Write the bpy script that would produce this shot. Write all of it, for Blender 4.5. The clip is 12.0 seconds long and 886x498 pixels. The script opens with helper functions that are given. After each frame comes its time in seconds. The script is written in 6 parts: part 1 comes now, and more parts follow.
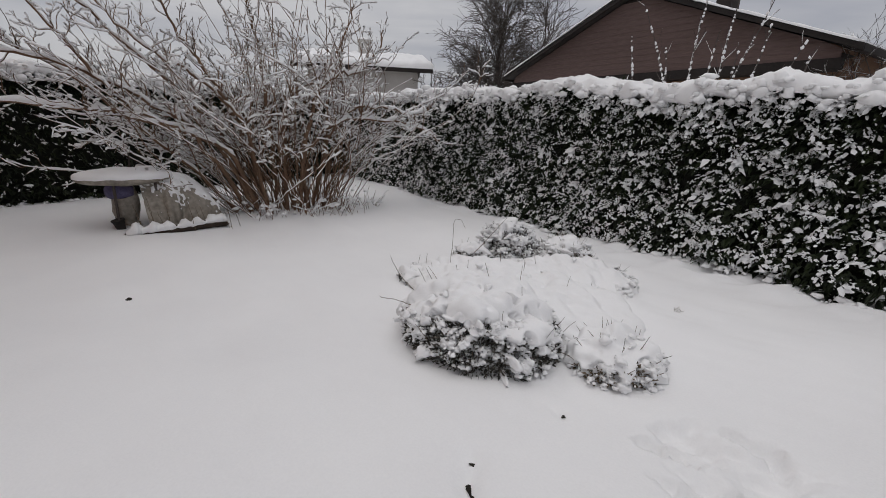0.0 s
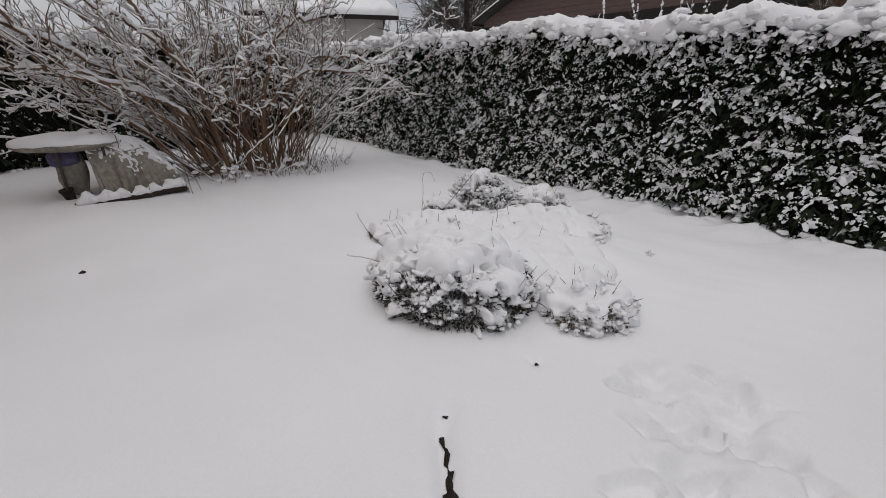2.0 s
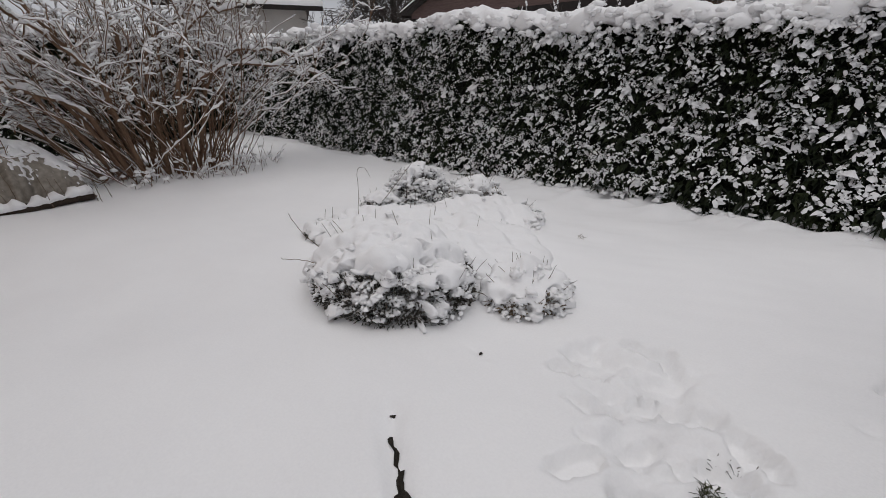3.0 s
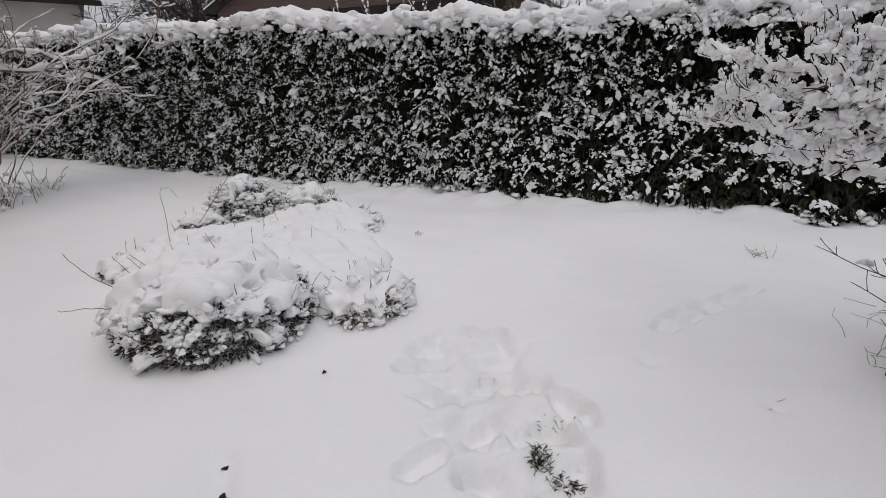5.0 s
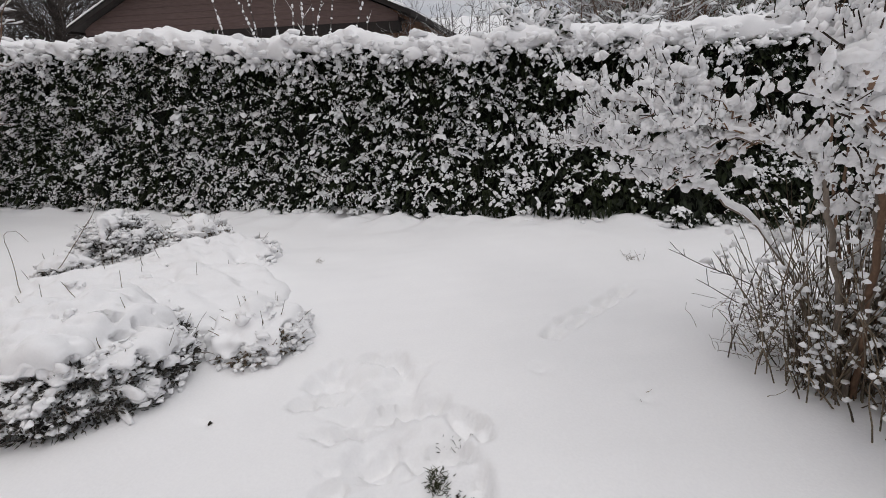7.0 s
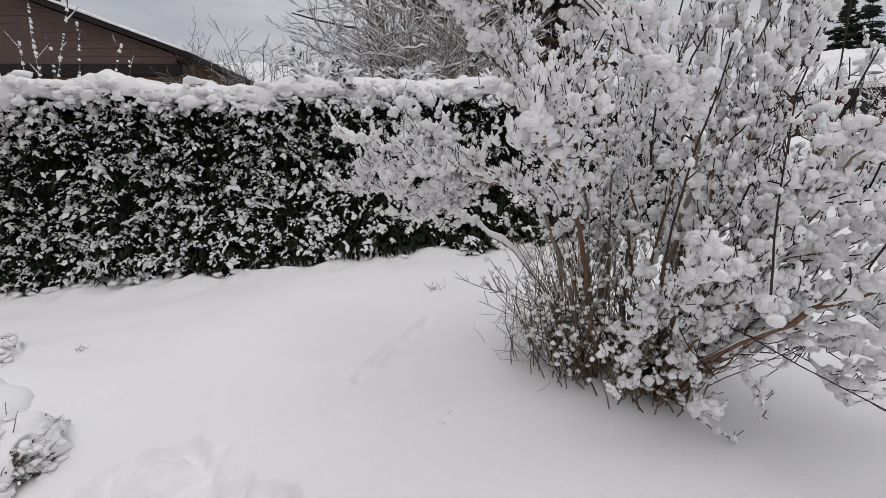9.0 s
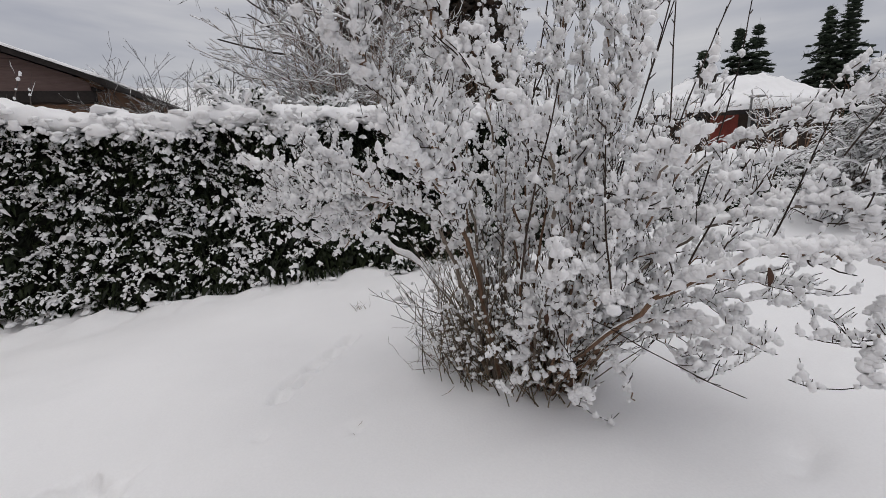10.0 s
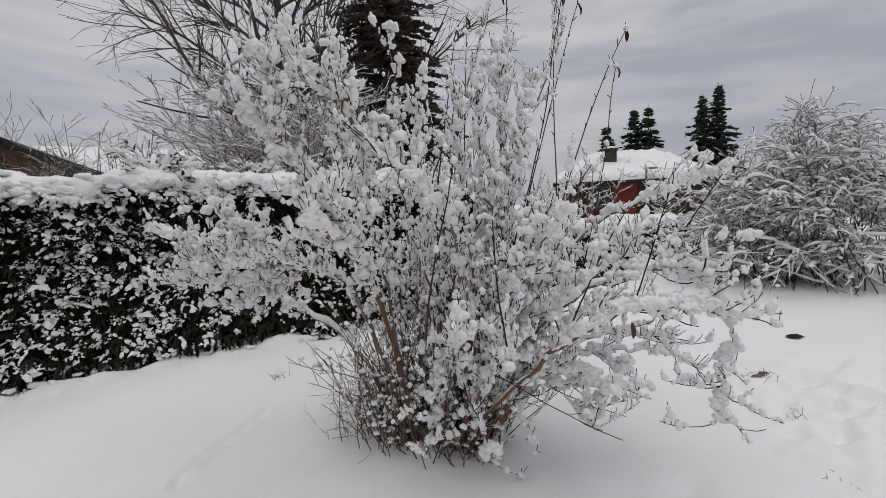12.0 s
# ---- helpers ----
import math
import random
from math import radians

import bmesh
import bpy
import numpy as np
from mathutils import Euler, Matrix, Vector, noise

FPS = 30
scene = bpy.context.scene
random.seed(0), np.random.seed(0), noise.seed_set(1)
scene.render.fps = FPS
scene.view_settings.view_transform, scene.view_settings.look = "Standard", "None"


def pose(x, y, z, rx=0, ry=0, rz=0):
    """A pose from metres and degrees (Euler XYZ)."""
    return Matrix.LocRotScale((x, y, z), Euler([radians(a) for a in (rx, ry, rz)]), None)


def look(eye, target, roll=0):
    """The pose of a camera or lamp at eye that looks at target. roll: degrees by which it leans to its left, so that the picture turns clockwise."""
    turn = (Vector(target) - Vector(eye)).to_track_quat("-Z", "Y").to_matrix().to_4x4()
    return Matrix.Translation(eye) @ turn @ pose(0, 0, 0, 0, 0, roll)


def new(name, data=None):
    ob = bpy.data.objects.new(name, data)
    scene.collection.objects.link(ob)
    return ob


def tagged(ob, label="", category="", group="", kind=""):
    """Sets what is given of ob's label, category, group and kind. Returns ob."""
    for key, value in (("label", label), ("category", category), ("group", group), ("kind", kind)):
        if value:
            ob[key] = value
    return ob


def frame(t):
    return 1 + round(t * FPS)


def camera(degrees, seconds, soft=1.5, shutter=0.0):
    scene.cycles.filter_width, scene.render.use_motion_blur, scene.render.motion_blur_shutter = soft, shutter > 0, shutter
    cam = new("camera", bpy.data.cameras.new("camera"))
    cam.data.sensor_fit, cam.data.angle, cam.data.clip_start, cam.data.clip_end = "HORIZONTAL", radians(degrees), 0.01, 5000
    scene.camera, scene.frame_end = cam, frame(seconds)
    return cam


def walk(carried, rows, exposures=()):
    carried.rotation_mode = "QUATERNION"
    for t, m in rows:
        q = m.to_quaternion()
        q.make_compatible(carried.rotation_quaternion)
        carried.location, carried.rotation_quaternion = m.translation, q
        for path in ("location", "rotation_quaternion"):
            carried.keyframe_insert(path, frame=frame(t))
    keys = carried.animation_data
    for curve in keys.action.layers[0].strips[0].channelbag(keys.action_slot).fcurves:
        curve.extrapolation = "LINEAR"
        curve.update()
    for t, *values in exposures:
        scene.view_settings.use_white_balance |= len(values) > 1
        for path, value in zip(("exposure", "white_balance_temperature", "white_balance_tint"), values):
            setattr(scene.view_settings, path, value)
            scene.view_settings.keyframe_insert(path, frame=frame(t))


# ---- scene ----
cam = camera(91.3, 12.0, 0.6)
PATH = [
    (0, (-0.126, 0.794, 1.364), (-1.729, 1.851, 0.804), 2.2),
    (0.5, (-0.13, 0.82, 1.351), (-1.721, 1.863, 0.733), 2.0),
    (1, (-0.143, 0.864, 1.332), (-1.713, 1.912, 0.671), 1.7),
    (1.5, (-0.151, 0.891, 1.319), (-1.69, 1.959, 0.617), 1.1),
    (2, (-0.162, 0.9, 1.312), (-1.653, 2.005, 0.566), 0.4),
    (2.5, (-0.164, 0.904, 1.317), (-1.598, 2.068, 0.55), -0.3),
    (3, (-0.166, 0.936, 1.31), (-1.477, 2.234, 0.536), -0.2),
    (3.5, (-0.154, 0.969, 1.31), (-1.336, 2.386, 0.537), -0.6),
    (5.5, (-0.046, 1.097, 1.319), (-0.727, 2.815, 0.554), -0.9),
    (6, (-0.022, 1.113, 1.332), (-0.635, 2.863, 0.582), -0.9),
    (6.5, (0.018, 1.116, 1.342), (-0.537, 2.893, 0.613), -0.8),
    (8.5, (0.198, 1.124, 1.386), (0.351, 3.03, 0.799), -1.7),
    (9, (0.257, 1.094, 1.396), (0.591, 2.99, 0.855), -1.4),
    (9.5, (0.364, 0.996, 1.398), (0.84, 2.875, 0.905), -1.3),
    (10, (0.459, 0.885, 1.398), (1.033, 2.746, 0.944), -2.5),
    (10.5, (0.5, 0.823, 1.405), (1.166, 2.663, 0.992), -3.1),
    (11, (0.506, 0.781, 1.429), (1.269, 2.597, 1.081), -2.6),
    (11.5, (0.507, 0.738, 1.441), (1.341, 2.537, 1.186), -2.2),
    (12, (0.508, 0.714, 1.443), (1.392, 2.497, 1.251), -2.1),
]
EXPOSURE = [(0.0, -0.03), (2.5, -0.03), (5.5, 0.11), (6.5, 0.22), (9.0, 0.19), (10.5, 0.06), (12.0, 0.03)]
walk(cam, [(t, look(eye, target, roll)) for t, eye, target, roll in PATH], EXPOSURE)

# ---- world, sun ----
world = bpy.data.worlds.new("overcast_sky")
scene.world = world
world.use_nodes = True
wn, wl = world.node_tree.nodes, world.node_tree.links
wn.clear()
SUN_EL, SUN_ROT = 82.0, 200.0
w_out = wn.new("ShaderNodeOutputWorld")
w_sky = wn.new("ShaderNodeTexSky")
w_sky.sky_type, w_sky.sun_disc = "NISHITA", False
w_sky.sun_elevation, w_sky.sun_rotation = radians(SUN_EL), radians(SUN_ROT)
w_bg = wn.new("ShaderNodeBackground")
w_bg.inputs["Strength"].default_value = 0.008
wl.new(w_sky.outputs["Color"], w_bg.inputs["Color"])
# a closed layer of cloud, brighter overhead than at the horizon
w_co = wn.new("ShaderNodeTexCoord")
w_map = wn.new("ShaderNodeMapping")
w_map.inputs["Rotation"].default_value = (0.10, 0.06, 0.5)
w_map.inputs["Scale"].default_value = (1.3, 1.3, 7.0)
w_noise = wn.new("ShaderNodeTexNoise")
w_noise.inputs["Scale"].default_value, w_noise.inputs["Detail"].default_value = 1.6, 7.0
w_noise.inputs["Distortion"].default_value = 0.5
w_ramp = wn.new("ShaderNodeValToRGB")
w_ramp.color_ramp.elements[0].position, w_ramp.color_ramp.elements[0].color = 0.36, (0.325, 0.330, 0.368, 1)
w_ramp.color_ramp.elements[1].position, w_ramp.color_ramp.elements[1].color = 0.66, (0.50, 0.492, 0.50, 1)
w_sep = wn.new("ShaderNodeSeparateXYZ")
w_zen = wn.new("ShaderNodeMapRange")
w_zen.inputs["From Min"].default_value, w_zen.inputs["From Max"].default_value = 0.02, 0.9
w_zen.inputs["To Min"].default_value, w_zen.inputs["To Max"].default_value = 0.97, 1.20
w_cloud = wn.new("ShaderNodeBackground")
wl.new(w_co.outputs["Generated"], w_map.inputs["Vector"])
wl.new(w_map.outputs["Vector"], w_noise.inputs["Vector"])
wl.new(w_noise.outputs["Fac"], w_ramp.inputs["Fac"])
wl.new(w_co.outputs["Generated"], w_sep.inputs["Vector"])
wl.new(w_sep.outputs["Z"], w_zen.inputs["Value"])
wl.new(w_ramp.outputs["Color"], w_cloud.inputs["Color"])
wl.new(w_zen.outputs["Result"], w_cloud.inputs["Strength"])
w_add = wn.new("ShaderNodeAddShader")
wl.new(w_bg.outputs["Background"], w_add.inputs[0])
wl.new(w_cloud.outputs["Background"], w_add.inputs[1])
wl.new(w_add.outputs["Shader"], w_out.inputs["Surface"])

sun_data = bpy.data.lights.new("sun", "SUN")
sun_data.energy, sun_data.angle, sun_data.color = 0.80, radians(80), (1.0, 0.96, 0.91)
sun = new("sun", sun_data)
sun.matrix_world = look((-0.3, -0.8, 8.7), (0, 0, 0))


# ---- materials ----
def mat(name, dark, light, rough=0.8, fine=60.0, coarse=4.0, bump=0.3, bump_d=0.01, metal=0.0, stretch=(1, 1, 1), spec=0.3, random=0.0):
    """A surface whose colour wanders between dark and light at two scales, with fine relief."""
    m = bpy.data.materials.new(name)
    m.use_nodes = True
    n, l = m.node_tree.nodes, m.node_tree.links
    b = n["Principled BSDF"]
    b.inputs["Roughness"].default_value, b.inputs["Metallic"].default_value = rough, metal
    b.inputs["Specular IOR Level"].default_value = spec
    co = n.new("ShaderNodeTexCoord")
    mp = n.new("ShaderNodeMapping")
    mp.inputs["Scale"].default_value = stretch
    l.new(co.outputs["Object"], mp.inputs["Vector"])
    big, small = n.new("ShaderNodeTexNoise"), n.new("ShaderNodeTexNoise")
    big.inputs["Scale"].default_value, small.inputs["Scale"].default_value = coarse, fine
    big.inputs["Detail"].default_value, small.inputs["Detail"].default_value = 3, 4
    for t in (big, small):
        l.new(mp.outputs["Vector"], t.inputs["Vector"])
    add = n.new("ShaderNodeMath")
    add.operation = "ADD"
    l.new(big.outputs["Fac"], add.inputs[0])
    l.new(small.outputs["Fac"], add.inputs[1])
    last = add
    if random:
        geo = n.new("ShaderNodeNewGeometry")
        rnd = n.new("ShaderNodeMath")
        rnd.operation = "MULTIPLY_ADD"
        rnd.inputs[1].default_value, rnd.inputs[2].default_value = random, -random / 2
        l.new(geo.outputs["Random Per Island"], rnd.inputs[0])
        last = n.new("ShaderNodeMath")
        last.operation = "ADD"
        l.new(add.outputs[0], last.inputs[0])
        l.new(rnd.outputs[0], last.inputs[1])
    rng_ = n.new("ShaderNodeMapRange")
    rng_.inputs["From Min"].default_value, rng_.inputs["From Max"].default_value = 0.65, 1.35
    l.new(last.outputs[0], rng_.inputs["Value"])
    mix = n.new("ShaderNodeMix")
    mix.data_type = "RGBA"
    mix.inputs["A"].default_value, mix.inputs["B"].default_value = (*dark, 1), (*light, 1)
    l.new(rng_.outputs["Result"], mix.inputs["Factor"])
    l.new(mix.outputs["Result"], b.inputs["Base Color"])
    if bump:
        bp = n.new("ShaderNodeBump")
        bp.inputs["Strength"].default_value, bp.inputs["Distance"].default_value = bump, bump_d
        l.new(small.outputs["Fac"], bp.inputs["Height"])
        l.new(bp.outputs["Normal"], b.inputs["Normal"])
    return m


SNOW = mat("snow", (0.86, 0.857, 0.863), (0.915, 0.912, 0.914), 0.75, 85, 1.3, 0.25, 0.006, spec=0.2)
SNOW_TWIG = mat("snow_on_twigs", (0.85, 0.848, 0.856), (0.915, 0.912, 0.916), 0.75, 60, 6, 0.35, 0.01, spec=0.2)
# near black: the shade deep in the hedges is put into this colour
HEDGE_SHADE = mat("hedge_inner_shade", (0.003, 0.004, 0.002), (0.009, 0.010, 0.006), 0.9, 40, 3, 0.6, 0.03)
HEDGE_LEAF = mat("hedge_leaf", (0.006, 0.010, 0.004), (0.024, 0.034, 0.011), 0.6, 30, 1.2, 0.1, random=0.7)
BARK_TAN = mat("tan_bark", (0.12, 0.098, 0.078), (0.27, 0.225, 0.185), 0.85, 90, 5, 0.5, 0.004, stretch=(1, 1, 0.25), random=0.4)
BARK_BROWN = mat("brown_bark", (0.088, 0.051, 0.033), (0.245, 0.152, 0.098), 0.85, 90, 5, 0.5, 0.004, stretch=(1, 1, 0.25), random=0.6)
TWIG_DARK = mat("dark_twig", (0.016, 0.011, 0.008), (0.060, 0.041, 0.030), 0.8, 90, 6, 0.3, 0.002, random=0.5)
TREE_GREY = mat("grey_bark", (0.05, 0.042, 0.038), (0.13, 0.11, 0.10), 0.9, 30, 2, 0.5, 0.01)
DRY_STALK = mat("dry_stalk", (0.065, 0.05, 0.036), (0.23, 0.18, 0.125), 0.85, 60, 8, 0.2, 0.002, random=0.6)
PLANT_GREY = mat("grey_green_leaf", (0.026, 0.024, 0.020), (0.13, 0.118, 0.10), 0.8, 70, 9, 0.2, 0.004, random=0.8)
DEAD_LEAF = mat("dead_leaf", (0.035, 0.020, 0.014), (0.10, 0.050, 0.032), 0.7, 60, 20, 0.3, 0.003, random=0.4)
SOIL = mat("wet_soil", (0.008, 0.007, 0.005), (0.035, 0.028, 0.02), 0.9, 80, 12, 0.8, 0.02)
GRASS = mat("winter_grass", (0.012, 0.018, 0.007), (0.06, 0.062, 0.022), 0.7, 60, 10, 0.1, random=0.8)
FIR = mat("fir_needles", (0.008, 0.014, 0.009), (0.028, 0.040, 0.022), 0.8, 12, 0.8, 0.6, 0.05, random=0.6)
CEDAR = mat("cedar_foliage", (0.020, 0.018, 0.013), (0.090, 0.062, 0.044), 0.85, 14, 1.0, 0.6, 0.05, random=0.7)
CLADDING = mat("brown_cladding", (0.095, 0.062, 0.055), (0.165, 0.112, 0.101), 0.75, 26, 0.9, 0.4, 0.004, stretch=(0.15, 1, 1))
FASCIA = mat("dark_fascia", (0.014, 0.011, 0.010), (0.034, 0.027, 0.024), 0.7, 20, 2, 0.2, 0.003)
RENDER_OCHRE = mat("ochre_render", (0.20, 0.115, 0.075), (0.33, 0.20, 0.135), 0.9, 60, 1.5, 0.3, 0.003)
ROOF_TILE = mat("dark_roof_tile", (0.025, 0.022, 0.021), (0.06, 0.052, 0.048), 0.8, 18, 2, 0.5, 0.01)
PLASTER = mat("grey_plaster", (0.16, 0.15, 0.14), (0.27, 0.255, 0.24), 0.9, 40, 1.0, 0.2, 0.003)
PLASTER_PALE = mat("pale_plaster", (0.42, 0.40, 0.38), (0.56, 0.54, 0.51), 0.9, 40, 1.0, 0.2, 0.003)
RED_WOOD = mat("red_painted_wood", (0.13, 0.022, 0.014), (0.24, 0.045, 0.03), 0.6, 40, 3, 0.2, 0.002)
DARK_WOOD = mat("dark_wood", (0.02, 0.014, 0.010), (0.06, 0.042, 0.03), 0.75, 40, 3, 0.4, 0.004, stretch=(0.3, 1, 1))
TARP = mat("beige_tarpaulin", (0.17, 0.148, 0.122), (0.42, 0.38, 0.325), 0.6, 18, 2.5, 0.5, 0.02)
VIOLET = mat("violet_plastic", (0.07, 0.06, 0.13), (0.16, 0.145, 0.25), 0.6, 30, 6, 0.3, 0.01)
METAL_GREY = mat("galvanised_metal", (0.16, 0.16, 0.16), (0.30, 0.30, 0.29), 0.5, 50, 5, 0.1, 0.002, metal=0.6)
STONE = mat("grey_stone", (0.10, 0.095, 0.085), (0.24, 0.225, 0.20), 0.9, 40, 4, 0.6, 0.01)
STONE_DARK = mat("sooty_chimney", (0.03, 0.026, 0.022), (0.075, 0.064, 0.056), 0.9, 30, 3, 0.5, 0.01)
GLASS_DARK = mat("window_glass", (0.010, 0.011, 0.013), (0.022, 0.024, 0.028), 0.08, 10, 1, 0.0, spec=0.6)


# ---- mesh tools ----
rng = np.random.default_rng(11)


def wav(p, size, seed):
    """Smooth wandering value, about -1 to 1, at places p (n, 3), with features of that size in metres."""
    r = np.random.default_rng(seed)
    total = np.zeros(len(p))
    for _ in range(7):
        k = r.normal(size=3)
        k *= r.uniform(0.6, 1.5) * 2 * math.pi / (2.0 * size) / np.linalg.norm(k)
        total += np.sin(p @ k + r.uniform(0, 6.28))
    return total / 3.2


class Heap:
    """Collects loose pieces of geometry for one mesh."""

    def __init__(self):
        self.v, self.f, self.n = [], {}, 0

    def add(self, v, *faces):
        v = np.asarray(v, float).reshape(-1, 3)
        for f in faces:
            f = np.asarray(f, int)
            self.f.setdefault(f.shape[1], []).append(f + self.n)
        self.v.append(v)
        self.n += len(v)

    def mesh(self, name, material, smooth=True):
        me = bpy.data.meshes.new(name)
        v = np.concatenate(self.v)
        polys = [np.concatenate(fs) for fs in self.f.values()]
        loops = np.concatenate([p.ravel() for p in polys])
        sizes = np.concatenate([np.full(len(p), p.shape[1]) for p in polys])
        me.vertices.add(len(v))
        me.vertices.foreach_set("co", v.ravel())
        me.loops.add(len(loops))
        me.loops.foreach_set("vertex_index", loops.astype(np.int32))
        me.polygons.add(len(sizes))
        me.polygons.foreach_set("loop_start", np.concatenate([[0], np.cumsum(sizes)[:-1]]).astype(np.int32))
        me.polygons.foreach_set("use_smooth", np.full(len(sizes), smooth))
        me.update(calc_edges=True)
        me.materials.append(material)
        return me


def thing(name, label, category, at=(0, 0, 0), group="", kind=""):
    ob = tagged(new(name), label, category, group, kind)
    ob.location = at
    return ob


def part(name, heap, material, parent, label="", smooth=True, kind=""):
    """Links a heap, given in world places, as one mesh under a thing or under a part."""
    ob = new(name, heap.mesh(name, material, smooth))
    if parent is not None:
        ob.parent = parent
        base = parent.matrix_basis if parent.parent is None else parent.parent.matrix_basis @ parent.matrix_basis
        ob.matrix_basis = base.inverted()
        if parent.parent is not None:
            ob.matrix_basis = Matrix.Identity(4)
    return tagged(ob, label, kind=kind)


def ball(level):
    bm = bmesh.new()
    bmesh.ops.create_icosphere(bm, subdivisions=level, radius=1.0)
    v = np.array([x.co for x in bm.verts])
    f = np.array([[x.index for x in y.verts] for y in bm.faces])
    bm.free()
    return v, f


BALLS = {k: ball(k) for k in (1, 2, 3)}


def lumps(heap, p, s, level=2, rough=0.22, seed=0, flat=0.5, lean=None):
    """Rounded uneven lumps at places p (n, 3) with half sizes s (n, 3); flat squashes the underside."""
    p, s = np.asarray(p, float), np.asarray(s, float)
    if len(p) == 0:
        return
    r = np.random.default_rng(seed + 5)
    v, f = BALLS[level]
    kinds = []
    for k in range(10):
        w = v * (1 + rough * wav(v, 0.75, seed * 31 + k) + 0.5 * rough * wav(v, 0.38, seed * 31 + k + 500))[:, None]
        w[:, 2] = np.where(w[:, 2] < 0, w[:, 2] * flat, w[:, 2])
        kinds.append(w)
    w = np.array(kinds)[r.integers(0, 10, len(p))] * s[:, None, :]
    if lean is not None:
        a = np.asarray(lean)
        c, d = np.cos(a)[:, None], np.sin(a)[:, None]
        w = np.stack([w[..., 0], w[..., 1] * c - w[..., 2] * d, w[..., 1] * d + w[..., 2] * c], -1)
    a = r.uniform(-0.7, 0.7, len(p)) if lean is not None else r.uniform(0, 6.28, len(p))
    c, d = np.cos(a)[:, None], np.sin(a)[:, None]
    w = np.stack([w[..., 0] * c - w[..., 1] * d, w[..., 0] * d + w[..., 1] * c, w[..., 2]], -1)
    w = w + p[:, None, :]
    faces = (f[None] + (np.arange(len(p)) * len(v))[:, None, None]).reshape(-1, 3)
    heap.add(w.reshape(-1, 3), faces)


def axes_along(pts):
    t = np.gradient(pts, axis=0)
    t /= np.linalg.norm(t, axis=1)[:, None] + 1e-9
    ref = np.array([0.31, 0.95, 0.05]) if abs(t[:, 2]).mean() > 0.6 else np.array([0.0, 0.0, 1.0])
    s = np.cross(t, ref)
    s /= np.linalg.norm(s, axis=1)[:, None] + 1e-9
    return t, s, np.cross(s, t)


def tube(heap, pts, radii, k=5):
    """A tapered stem along pts, closed at its tip."""
    pts, radii = np.asarray(pts, float), np.asarray(radii, float)
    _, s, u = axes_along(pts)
    a = np.arange(k) * 2 * math.pi / k
    ring = np.cos(a)[None, :, None] * s[:, None, :] + np.sin(a)[None, :, None] * u[:, None, :]
    v = pts[:, None, :] + ring * radii[:, None, None]
    n = len(pts)
    i = np.arange(n - 1)[:, None] * k
    j = np.arange(k)[None, :]
    jn = (j + 1) % k
    quads = np.stack([i + j, i + jn, i + k + jn, i + k + j], -1).reshape(-1, 4)
    tip = np.stack([np.full(k, n * k), (n - 1) * k + np.arange(k), (n - 1) * k + (np.arange(k) + 1) % k], -1)
    heap.add(np.concatenate([v.reshape(-1, 3), pts[-1:] + (pts[-1:] - pts[-2:-1]) * 0.15]), quads, tip[:, [0, 2, 1]])


def snow_line(heap, pts, radii, thick, seed, k=6, gaps=0.25, size=0.12):
    """Snow that lies along the upper side of a branch: none where it stands upright, lumpy elsewhere."""
    pts, radii = np.asarray(pts, float), np.asarray(radii, float)
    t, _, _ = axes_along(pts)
    s = np.cross(t, [0, 0, 1.0])
    ln = np.linalg.norm(s, axis=1)
    s = s / (ln[:, None] + 1e-6)
    level = np.clip((ln - 0.42) / 0.45, 0, 1)
    amount = thick * level * np.clip(0.75 + 0.55 * wav(pts, size, seed) - gaps, 0, 1.6)
    amount[0] = 0
    w = radii * 0.9 + amount * 0.55
    h = amount * 0.62
    mid = pts + np.array([0, 0, 1.0]) * (radii * 0.35 + h * 0.75)[:, None]
    bare = amount < thick * 0.08
    w, h = np.where(bare, radii * 0.3, w), np.where(bare, radii * 0.3, h)
    mid = np.where(bare[:, None], pts, mid)
    a = np.arange(k) * 2 * math.pi / k + math.pi / 2
    v = mid[:, None, :] + np.cos(a)[None, :, None] * s[:, None, :] * w[:, None, None] + np.sin(a)[None, :, None] * np.array([0, 0, 1.0]) * h[:, None, None]
    n = len(pts)
    i = np.arange(n - 1)[:, None] * k
    j = np.arange(k)[None, :]
    jn = (j + 1) % k
    quads = np.stack([i + j, i + jn, i + k + jn, i + k + j], -1).reshape(-1, 4)
    tip = np.stack([np.full(k, n * k), (n - 1) * k + np.arange(k), (n - 1) * k + (np.arange(k) + 1) % k], -1)
    heap.add(np.concatenate([v.reshape(-1, 3), mid[-1:] + (pts[-1:] - pts[-2:-1]) * 0.3]), quads, tip[:, [0, 2, 1]])


def limb(start, heading, length, r0, r1, n, wander, pull, r):
    """A wandering branch; pull bends it up (plus) or down (minus) along its way."""
    d = np.array(heading, float)
    d /= np.linalg.norm(d)
    p = np.array(start, float)
    pts = [p]
    step = length / n
    for i in range(n):
        d = d + r.normal(size=3) * wander
        d[2] += pull / n
        d /= np.linalg.norm(d)
        p = p + d * step
        pts.append(p)
    f = np.linspace(0, 1, n + 1)
    return np.array(pts), r0 + (r1 - r0) * f


